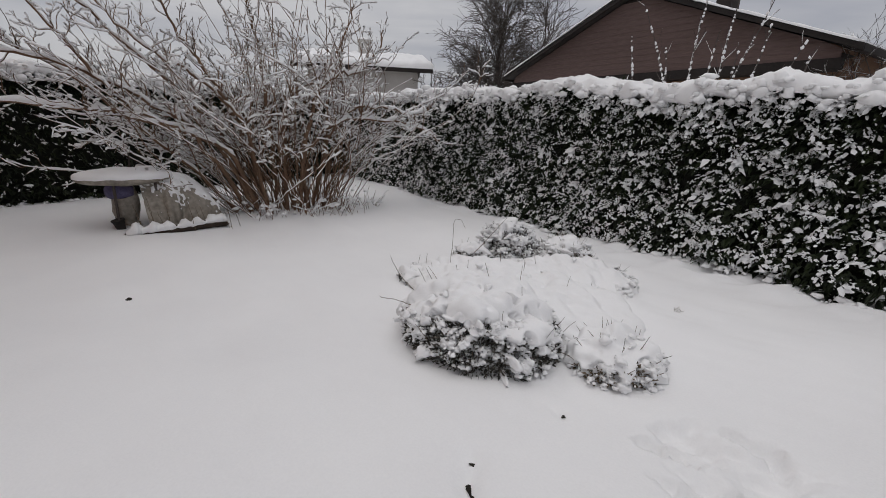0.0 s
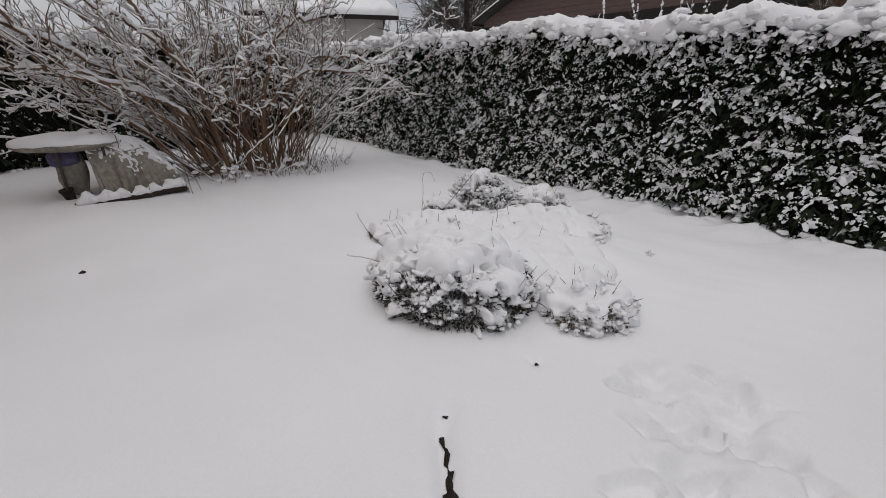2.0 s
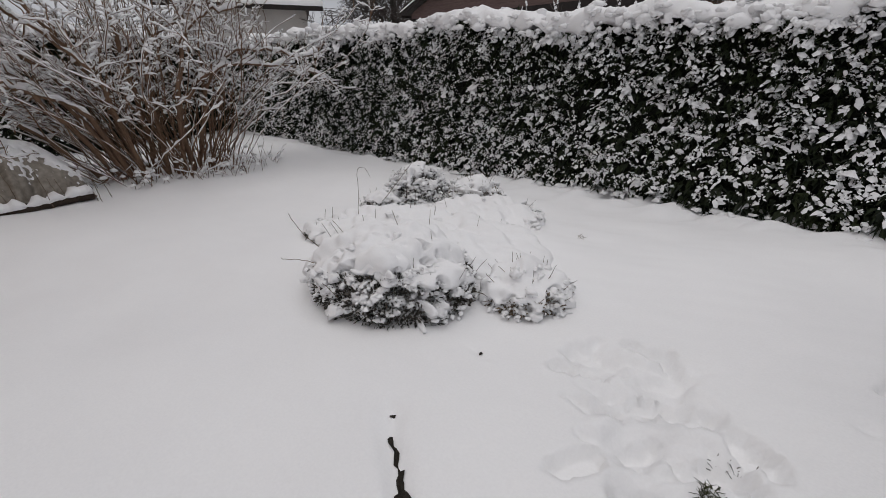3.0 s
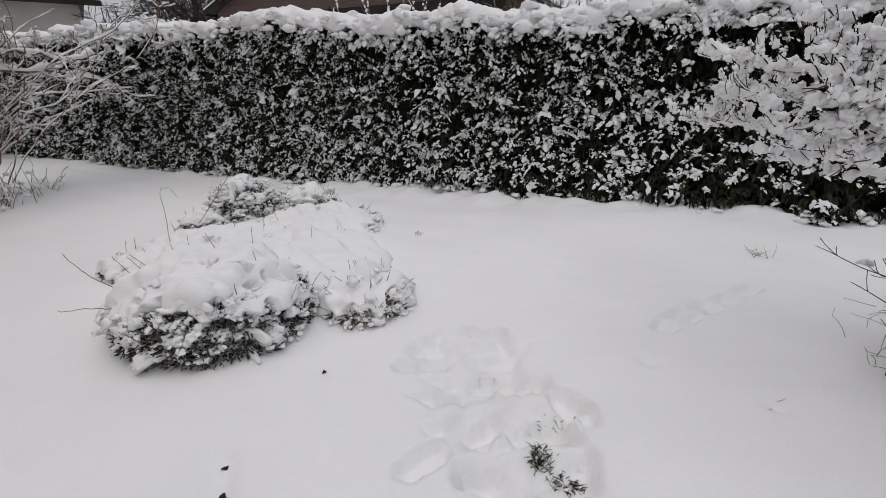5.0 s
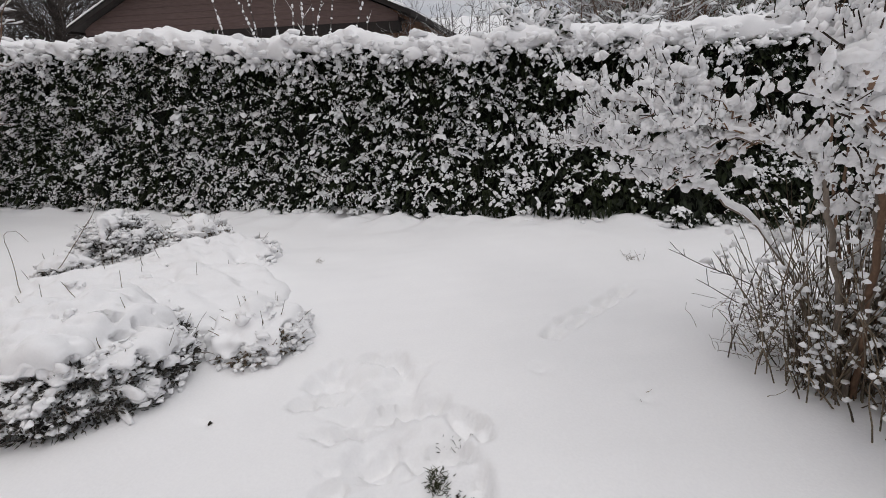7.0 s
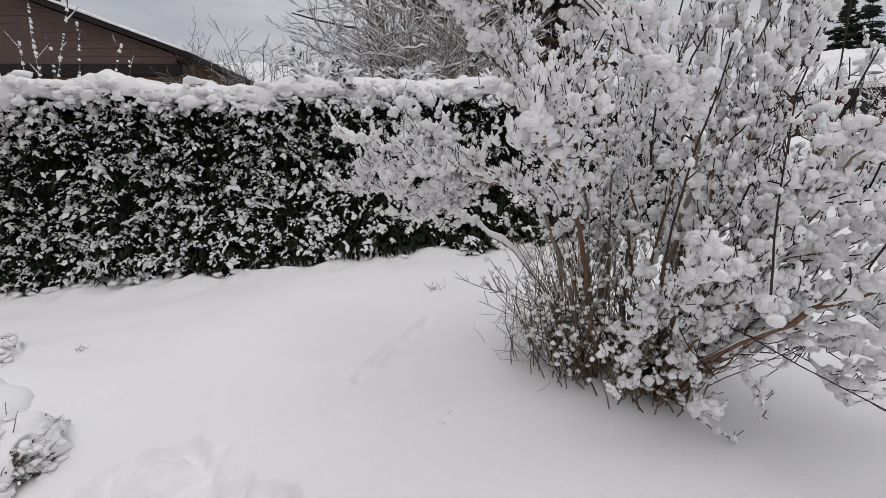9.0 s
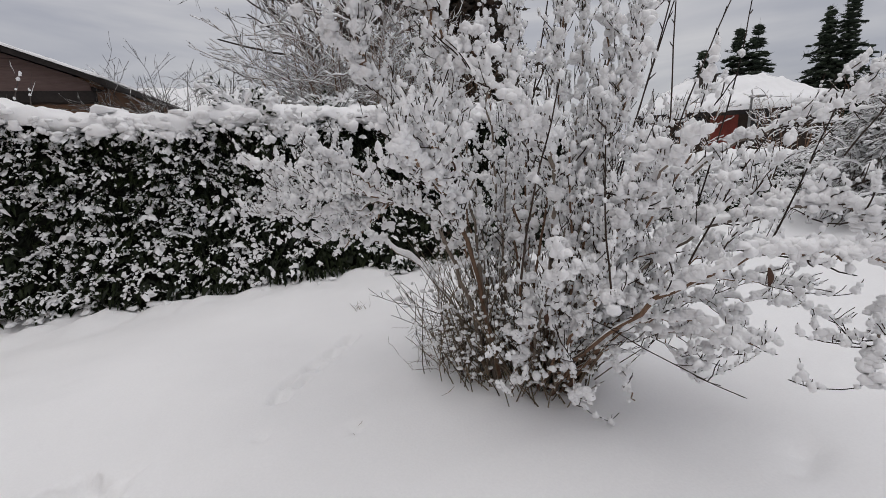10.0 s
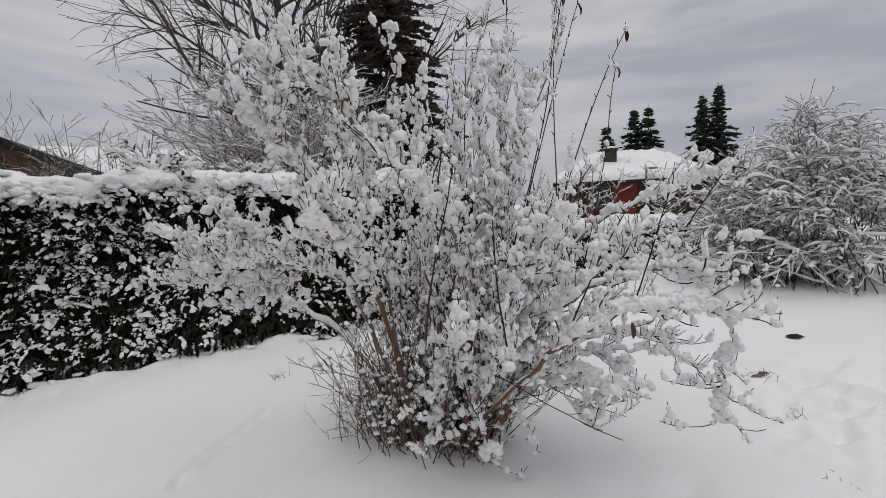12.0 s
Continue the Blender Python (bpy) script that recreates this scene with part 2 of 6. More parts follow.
def bend(points, r0, r1, n, wander, r):
    """A stem through a few given places."""
    c = np.array(points, float)
    f = np.linspace(0, len(c) - 1, n + 1)
    i = np.clip(f.astype(int), 0, len(c) - 2)
    u = (f - i)[:, None]
    p0, p1, p2, p3 = c[np.maximum(i - 1, 0)], c[i], c[i + 1], c[np.minimum(i + 2, len(c) - 1)]
    out = 0.5 * ((2 * p1) + (-p0 + p2) * u + (2 * p0 - 5 * p1 + 4 * p2 - p3) * u ** 2 + (-p0 + 3 * p1 - 3 * p2 + p3) * u ** 3)
    out[1:] += r.normal(size=(n, 3)) * wander
    return out, np.linspace(r0, r1, n + 1)


def offshoots(parents, per_m, length, ratio, n, wander, pull, spread, first, r, up=0.0):
    """Side branches of all the parents, set along them from the share first of their length on."""
    out = []
    for pts, rad in parents:
        total = np.linalg.norm(np.diff(pts, axis=0), axis=1).sum()
        for _ in range(max(1, int(r.poisson(per_m * total * (1 - first))))):
            f = r.uniform(first, 1.0) * (len(pts) - 1)
            i = min(int(f), len(pts) - 2)
            p = pts[i] + (pts[i + 1] - pts[i]) * (f - i)
            t = pts[i + 1] - pts[i]
            t = t / (np.linalg.norm(t) + 1e-9)
            side = np.cross(t, r.normal(size=3))
            side /= np.linalg.norm(side) + 1e-9
            a = r.uniform(0.6, 1.2) * spread
            d = t * math.cos(a) + side * math.sin(a) + np.array([0, 0, up])
            rr = max((rad[i] * ratio), 0.0012)
            out.append(limb(p, d, r.uniform(*length), rr, rr * 0.5, n, wander, pull, r))
    return out


def box(heap, x0, x1, y0, y1, z0, z1, m=None):
    v = np.array([(x, y, z) for z in (z0, z1) for x, y in ((x0, y0), (x1, y0), (x1, y1), (x0, y1))], float)
    if m is not None:
        v = np.array([m @ Vector(q) for q in v])
    heap.add(v, [(3, 2, 1, 0), (4, 5, 6, 7), (0, 1, 5, 4), (1, 2, 6, 5), (2, 3, 7, 6), (3, 0, 4, 7)])


def prism(heap, outline, depth, m):
    """An outline in the plane x, z pushed depth along y, placed by m."""
    n = len(outline)
    v = [(x, y, z) for y in (0.0, depth) for x, z in outline]
    heap.add([m @ Vector(q) for q in v], [[(i + 1) % n, i, n + i, n + (i + 1) % n] for i in range(n)])
    heap.f.setdefault(n, []).append(np.array([list(range(n)), list(range(2 * n - 1, n - 1, -1))]) + heap.n - 2 * n)


# ---- the snow-covered ground ----
TRODDEN = np.array([(-0.80, 2.92), (-0.62, 2.62), (-0.36, 2.42), (-0.22, 2.05), (-0.02, 1.55), (0.0, 1.1)])
PRINTS = [(-0.78, 3.08, 0.2), (-0.96, 2.66, 0.5), (-0.42, 2.72, 0.4), (-0.19, 2.64, -0.7), (-0.77, 2.46, 0.3), (-0.62, 2.66, 1.0), (-0.52, 2.37, 1.2), (-0.66, 2.12, 1.1), (-0.28, 2.43, 0.3), (-0.12, 1.85, 1.3), (0.1, 1.5, 1.3), (-0.42, 2.15, 0.9)]
TRAILS = [np.array([(0.13, 3.43), (0.20, 3.60), (0.44, 3.87), (0.59, 4.08), (0.69, 4.21)]), np.array([(0.19, 3.43), (0.36, 3.66), (0.62, 4.01), (0.71, 4.16)])]


def near_line(x, y, line):
    best = np.full(x.shape, 9.0)
    along = np.zeros(x.shape)
    done = 0.0
    for a, b in zip(line[:-1], line[1:]):
        d = b - a
        ln = np.hypot(*d)
        f = np.clip(((x - a[0]) * d[0] + (y - a[1]) * d[1]) / ln ** 2, 0, 1)
        q = np.hypot(x - a[0] - f * d[0], y - a[1] - f * d[1])
        along = np.where(q < best, done + f * ln, along)
        best = np.minimum(best, q)
        done += ln
    return best, along


def shell_of_snow(heap, cx, cy, z0, rx, ry, h, cover, seed, n=200, bare=None):
    """Snow over a rounded plant: full above, broken into hanging lobes lower down, where it sinks inside."""
    a, e = np.meshgrid(np.linspace(0, 2 * math.pi, n, endpoint=False), np.linspace(-0.05, math.pi / 2, n // 2), indexing="ij")
    d = np.stack([np.cos(a) * np.cos(e), np.sin(a) * np.cos(e), np.sin(e)], -1).reshape(-1, 3)
    p = d * np.array([rx, ry, h])
    edge = cover + 0.30 * wav(p, 0.15, seed) + 0.34 * wav(p, 0.07, seed + 1) + (0.0 if bare is None else 0.26 * np.cos(a.ravel() - bare))
    edge = edge + 0.08 * wav(p, 0.045, seed + 7)
    c = np.clip((d[:, 2] - edge) / 0.09, 0, 1)
    c = c * c * (3 - 2 * c)
    lump = 0.042 * wav(p, 0.17, seed + 2) + 0.022 * wav(p, 0.075, seed + 3) + 0.006 * wav(p, 0.05, seed + 4) - 0.035 * np.clip(wav(p, 0.055, seed + 6) - 0.75, 0, 1)
    lump = lump * np.clip(h / 0.3, 0.7, 1)
    q = p * (0.78 + 0.22 * c)[:, None] + d * (lump * c)[:, None] + np.array([cx, cy, z0])
    m = n // 2
    i, j = np.meshgrid(np.arange(n), np.arange(m - 1), indexing="ij")
    i2 = (i + 1) % n
    heap.add(q, np.stack([i * m + j, i2 * m + j, i2 * m + j + 1, i * m + j + 1], -1).reshape(-1, 4))


def dent(x, y, cx, cy, rx, ry=None):
    return np.exp(-((x - cx) / rx) ** 2 - ((y - cy) / (ry or rx)) ** 2)


DENTS = [(-1.445, 2.46, 0.035, 0.03), (-1.385, 2.43, 0.03, 0.025), (0.10, 3.08, 0.05, 0.03), (0.58, 2.92, 0.05, 0.03), (2.45, 1.99, 0.08, 0.04), (-4.69, 0.42, 0.06, 0.03),
         (4.30, 2.30, 0.10, 0.10), (4.75, 2.35, 0.10, 0.09), (4.25, 1.75, 0.12, 0.10), (3.75, 1.45, 0.11, 0.09), (3.6, 1.85, 0.09, 0.08), (4.45, 1.30, 0.11, 0.08), (4.0, 2.05, 0.09, 0.07), (3.95, 1.62, 0.07, 0.06), (4.6, 2.0, 0.12, 0.09), (4.1, 1.25, 0.09, 0.07), (3.45, 1.55, 0.08, 0.06), (-1.40, 1.85, 0.025, 0.03), (4.19, 2.30, 0.06, 0.04), (3.41, 1.97, 0.07, 0.04), (2.31, 1.92, 0.06, 0.03)]


def gz(x, y):
    """The height of the snow's surface."""
    x, y = np.asarray(x, float), np.asarray(y, float)
    p = np.stack([x, y, np.zeros_like(x)], -1).reshape(-1, 3)
    flat = x.shape
    xl = np.where(x > -5, np.interp(x, [-5.0, -0.5, 0.5, 3.0, 8.0], [-0.25, -0.022, 0.010, 0.045, 0.40]) + 0.012 * (np.clip(x, 8, 40) - 8), -0.25 + 0.018 * (np.clip(x, -40, -5) + 5))
    z = xl - 0.01 * np.clip(y, -20, 20)
    z = z + 0.05 * dent(x, y, 1.6, 3.1, 0.7) + 0.05 * dent(x, y, -2.4, 2.8, 0.7) + 0.10 * dent(x, y, -2.85, 3.55, 0.75) + 0.06 * dent(x, y, -3.4, 4.2, 0.7) + 0.05 * dent(x, y, -8.6, 2.6, 1.6)
    fade = np.clip(1.4 - np.hypot(x + 1, y - 3) / 12, 0.15, 1)
    z = z + ((0.026 * wav(p, 1.3, 3) + 0.011 * wav(p, 0.38, 4)).reshape(flat)) * fade + (0.0028 * wav(p, 0.12, 5)).reshape(flat)
    d, _ = near_line(x, y, TRODDEN)
    edge = 0.30 + (0.10 * wav(p, 0.22, 6) + 0.045 * wav(p, 0.08, 16)).reshape(flat)
    tread = np.clip((edge - d) / 0.10, 0, 1)
    clods = (0.020 * wav(p, 0.17, 7) + 0.012 * np.abs(wav(p, 0.085, 8)) + 0.011 * wav(p, 0.05, 9) + 0.009 * np.abs(wav(p, 0.028, 10))).reshape(flat)
    z = z - tread * (0.034 + 1.7 * clods)
    wob = (0.45 * wav(p, 0.09, 17) + 0.30 * wav(p, 0.035, 18)).reshape(flat)
    for cx, cy, a in PRINTS:
        u, v = (x - cx) * math.cos(a) + (y - cy) * math.sin(a), -(x - cx) * math.sin(a) + (y - cy) * math.cos(a)
        z = z - (0.052 + 0.014 * wob) * np.clip(2.6 * (0.85 - ((u / 0.14) ** 2 + (v / 0.065) ** 2) + wob), 0, 1)
    side = (0.012 * wav(p, 0.16, 19)).reshape(flat)
    for line in TRAILS:
        d, al = near_line(x, y, line)
        z = z - np.exp(-((d + side) / 0.022) ** 2) * np.clip(0.046 + 0.030 * np.sin(al * 30 + 9 * line[0][0]) ** 3 + 0.9 * side, 0, 0.07)
    z = z - dent(x, y, 4.1, 1.75, 0.75) * np.clip(0.065 * np.abs(wav(p, 0.15, 27)) + 0.035 * wav(p, 0.09, 28), 0, 0.12).reshape(flat)
    far = np.exp(-((y - 6.0) / 0.4) ** 2)
    z = z + far * (0.045 * wav(p, 0.30, 23) + 0.028 * np.abs(wav(p, 0.13, 24))).reshape(flat)
    for cx, cy, rad, deep in DENTS:
        z = z - deep * dent(x, y, cx, cy, rad, rad * 0.8)
    d, _ = near_line(x, y, np.array([(-1.38, 1.82), (-1.27, 1.71), (-1.13, 1.64), (-1.0, 1.55), (-0.9, 1.47)]))
    z = z - 0.045 * np.exp(-(d / 0.045) ** 2)
    return z


def steps_out(a, b, fine, far, grow=1.16):
    mid = np.arange(a, b, fine)
    out, s, q = [], fine, 0.0
    while q < far:
        s *= grow
        q += s
        out.append(q)
    out = np.array(out)
    return np.concatenate([a - out[::-1], mid, mid[-1] + out])


def two_steps(a, b, c, d, coarse, fine, far):
    """Grid lines from a to d, closer together between b and c, and ever wider outside."""
    mid = np.concatenate([np.arange(a, b, coarse), np.arange(b, c, fine), np.arange(c, d, coarse)])
    out = steps_out(a, d, coarse, far)
    return np.concatenate([out[out < a - 1e-6], mid, out[out > d]])


gxs, gys = two_steps(-4.4, -1.25, 0.95, 4.6, 0.048, 0.020, 900), two_steps(0.8, 1.4, 4.4, 6.2, 0.048, 0.020, 900)
gx, gy = np.meshgrid(gxs, gys, indexing="ij")
ground_heap = Heap()
ni, nj = gx.shape
ii, jj = np.meshgrid(np.arange(ni - 1), np.arange(nj - 1), indexing="ij")
ground_heap.add(np.stack([gx, gy, gz(gx, gy)], -1), np.stack([ii * nj + jj, (ii + 1) * nj + jj, (ii + 1) * nj + jj + 1, ii * nj + jj + 1], -1).reshape(-1, 4))
ground = tagged(new("ground", ground_heap.mesh("ground", SNOW)), "lawn under a soft cover of fresh trodden snow", "snow", kind="structure")


def g1(x, y):
    return float(gz(np.array([x]), np.array([y]))[0])


# ---- unseen wall added behind the camera: shades the left ground, closes the garden ----
hp = Heap()
box(hp, -19.0, -1.6, -3.3, -2.9, -1.0, 7.8)
shade_wall_south = tagged(new("shade_wall_south", hp.mesh("shade_wall_south", RENDER_OCHRE, False)), "plain unseen wall added to shade the left ground and close the garden", "wall", kind="structure")

# ---- houses beyond the hedge ----
def slab(heap, a, b, c, d, up):
    """A roof plane a, b, c, d (anticlockwise from above) with a thickness up."""
    v = np.array([a, b, c, d], float)
    heap.add(np.concatenate([v, v + np.array([0, 0, up])]), [(3, 2, 1, 0), (4, 5, 6, 7), (0, 1, 5, 4), (1, 2, 6, 5), (2, 3, 7, 6), (3, 0, 4, 7)])


def window(house, m, w, h, glass=True):
    """A window set into a wall: frame, glazing and sill; m stands at the middle of its foot, y pointing out of the wall."""
    hp = Heap()
    for x0, x1, z0, z1 in ((-w / 2, w / 2, 0, 0.07), (-w / 2, w / 2, h - 0.07, h), (-w / 2, -w / 2 + 0.07, 0.07, h - 0.07), (w / 2 - 0.07, w / 2, 0.07, h - 0.07), (-0.03, 0.03, 0.07, h - 0.07)):
        box(hp, x0, x1, -0.05, 0.05, z0, z1, m)
    win = part("window", hp, DARK_WOOD, house, "dark wooden window frame", smooth=False)
    hp = Heap()
    box(hp, -w / 2 + 0.05, w / 2 - 0.05, -0.02, 0.012, 0.05, h - 0.05, m)
    part("pane", hp, GLASS_DARK, win, smooth=False)
    hp = Heap()
    box(hp, -w / 2 - 0.06, w / 2 + 0.06, -0.02, 0.12, -0.07, -0.004, m)
    part("sill", hp, STONE, win, smooth=False)


def wavy_roof_snow(heap, a, b, c, d, thick, seed, nu=60, nv=24):
    """A blanket of snow over the roof plane a, b (eave) to c, d (ridge), with a soft uneven edge."""
    a, b, c, d = (np.array(q, float) for q in (a, b, c, d))
    u, v = np.meshgrid(np.linspace(0, 1, nu), np.linspace(0, 1, nv), indexing="ij")
    p = (a * ((1 - u) * (1 - v))[..., None] + b * (u * (1 - v))[..., None] + c * (u * v)[..., None] + d * ((1 - u) * v)[..., None]).reshape(-1, 3)
    rim = np.minimum.reduce([u, 1 - u, v * 0.6 + 0.0, ]).ravel()
    h = thick * np.clip(rim / 0.02, 0.6, 1) * (1 + 0.25 * wav(p, 0.8, seed) + 0.15 * wav(p, 0.25, seed + 1))
    top = p + np.stack([0 * h, 0 * h, h], -1)
    i, j = np.meshgrid(np.arange(nu - 1), np.arange(nv - 1), indexing="ij")
    q = np.stack([i * nv + j, (i + 1) * nv + j, (i + 1) * nv + j + 1, i * nv + j + 1], -1).reshape(-1, 4)
    n = nu * nv
    edge = np.concatenate([np.arange(nv), np.arange(1, nu) * nv + nv - 1, (nu - 1) * nv + np.arange(nv - 2, -1, -1), np.arange(nu - 2, 0, -1) * nv])
    e2 = np.roll(edge, -1)
    heap.add(np.concatenate([top, p]), q, np.stack([edge, e2, e2 + n, edge + n], -1))


# the brown chalet, its boarded gable towards the garden
def chalet():
    cx, y0, zf = -9.3, 13.5, -0.4
    half, ridge, slope = 4.75, 5.32, 0.385
    eave = ridge - slope * 5.62
    house = thing("chalet", "brown boarded chalet with a wide snow-dusted gable roof behind the hedge", "house", (cx, y0, zf))
    hp = Heap()
    wall_top = ridge - slope * half - 0.01
    for x0, x1, ya, yb in ((-half, half, y0 + 0.9, y0 + 1.2), (-half, half, y0 + 11.7, y0 + 12.0), (-half, -half + 0.3, y0 + 1.2, y0 + 11.7), (half - 0.3, half, y0 + 1.2, y0 + 11.7)):
        box(hp, cx + x0, cx + x1, ya, yb, zf, wall_top)
    part("wall", hp, RENDER_OCHRE, house, "ochre rendered wall", smooth=False)
    # boards of the gable, each cut to the slope of the roof
    z, k = 3.04, 0
    step = 0.17
    while z < ridge - 0.25:
        w0, w1 = (ridge - 0.02 - z) / slope - 0.05, (ridge - 0.02 - z - step) / slope - 0.05
        w0, w1 = min(w0, 5.25), min(max(w1, 0.05), 5.25)
        hp = Heap()
        m = Matrix.Translation((cx, y0, z))
        prism(hp, [(-w0, 0.0), (w0, 0.0), (w1, step - 0.006), (-w1, step - 0.006)], 0.04 + 0.004 * (k % 2), m)
        part("plank", hp, CLADDING, house, smooth=False)
        z += step
        k += 1
    hp = Heap()
    prism(hp, [(-5.5, 3.04), (5.5, 3.04), (0.0, ridge - 0.01)], 0.1, Matrix.Translation((cx, y0 + 0.06, 0)))
    part("gable_backing", hp, FASCIA, house, smooth=False)
    hp = Heap()
    prism(hp, [(-5.5, 3.04), (5.5, 3.04), (0.0, ridge - 0.01)], 0.1, Matrix.Translation((cx, y0 + 11.8, 0)))
    part("gable_backing", hp, FASCIA, house, smooth=False)
    hp = Heap()
    box(hp, cx - 5.3, cx + 5.3, y0 - 0.03, y0 + 0.16, 2.80, 3.035)
    part("beam", hp, FASCIA, house, "dark beam under the gable boards", smooth=False)
    hp = Heap()
    box(hp, cx - 5.0, cx + 5.0, y0 + 0.16, y0 + 0.9, 2.84, 2.90)
    part("soffit", hp, FASCIA, house, smooth=False)
    ya, yb = y0 - 0.22, y0 + 12.6
    roof = Heap()
    for s in (1, -1):
        e = (cx + s * 5.62, eave)
        a, b, c, d = (e[0], ya, e[1]), (e[0], yb, e[1]), (cx, yb, ridge), (cx, ya, ridge)
        slab(roof, *((a, b, c, d) if s > 0 else (b, a, d, c)), 0.10)
    roof = part("roof", roof, ROOF_TILE, house, "dark tiled roof", smooth=False)
    for s in (1, -1):
        hp = Heap()
        m = Matrix.Translation((cx, ya - 0.05, 0))
        prism(hp, [(s * 5.67, eave - 0.03), (s * 5.67, eave + 0.10), (0, ridge + 0.10), (0, ridge - 0.03)] if s > 0 else [(0, ridge - 0.03), (0, ridge + 0.10), (s * 5.67, eave + 0.10), (s * 5.67, eave - 0.03)], 0.06, m)
        part("bargeboard", hp, FASCIA, roof, smooth=False)
        hp = Heap()
        box(hp, cx + s * 5.62 - 0.06, cx + s * 5.62 + 0.06, ya, yb, eave - 0.05, eave + 0.1)
        part("gutter", hp, FASCIA, roof, smooth=False)
        hp = Heap()
        e = cx + s * 5.57
        a, b, c, d = (e, ya - 0.08, eave + 0.13), (e, yb, eave + 0.13), (cx, yb, ridge + 0.13), (cx, ya - 0.08, ridge + 0.13)
        wavy_roof_snow(hp, *((a, b, c, d) if s > 0 else (b, a, d, c)), 0.075, 40 + s, 110, 60)
        part("snow", hp, SNOW, roof, "thin snow on the roof")
    hp = Heap()
    box(hp, cx + 1.15, cx + 1.6, y0 + 2.25, y0 + 2.75, 4.2, 5.62)
    box(hp, cx + 1.09, cx + 1.66, y0 + 2.19, y0 + 2.81, 5.62, 5.72)
    part("chimney", hp, FASCIA, roof, "dark metal chimney", smooth=False)
    hp = Heap()
    lumps(hp, [(cx + 1.38, y0 + 2.5, 5.73)], [(0.32, 0.36, 0.08)], 2, 0.1, 3, 0.2)
    part("snow", hp, SNOW, roof)
    for yy, w in ((2.2, 0.9), (4.0, 0.9), (6.0, 0.9), (8.2, 0.9), (10.2, 0.9)):
        window(house, Matrix.Translation((cx + half + 0.03, y0 + yy, 1.55)) @ Matrix.Rotation(radians(-90), 4, "Z"), w, 0.95)
    for xx in (-3.2, 0.0, 3.2):
        window(house, Matrix.Translation((cx + xx, y0 + 0.87, 0.9)) @ Matrix.Rotation(radians(180), 4, "Z"), 1.3, 1.3)


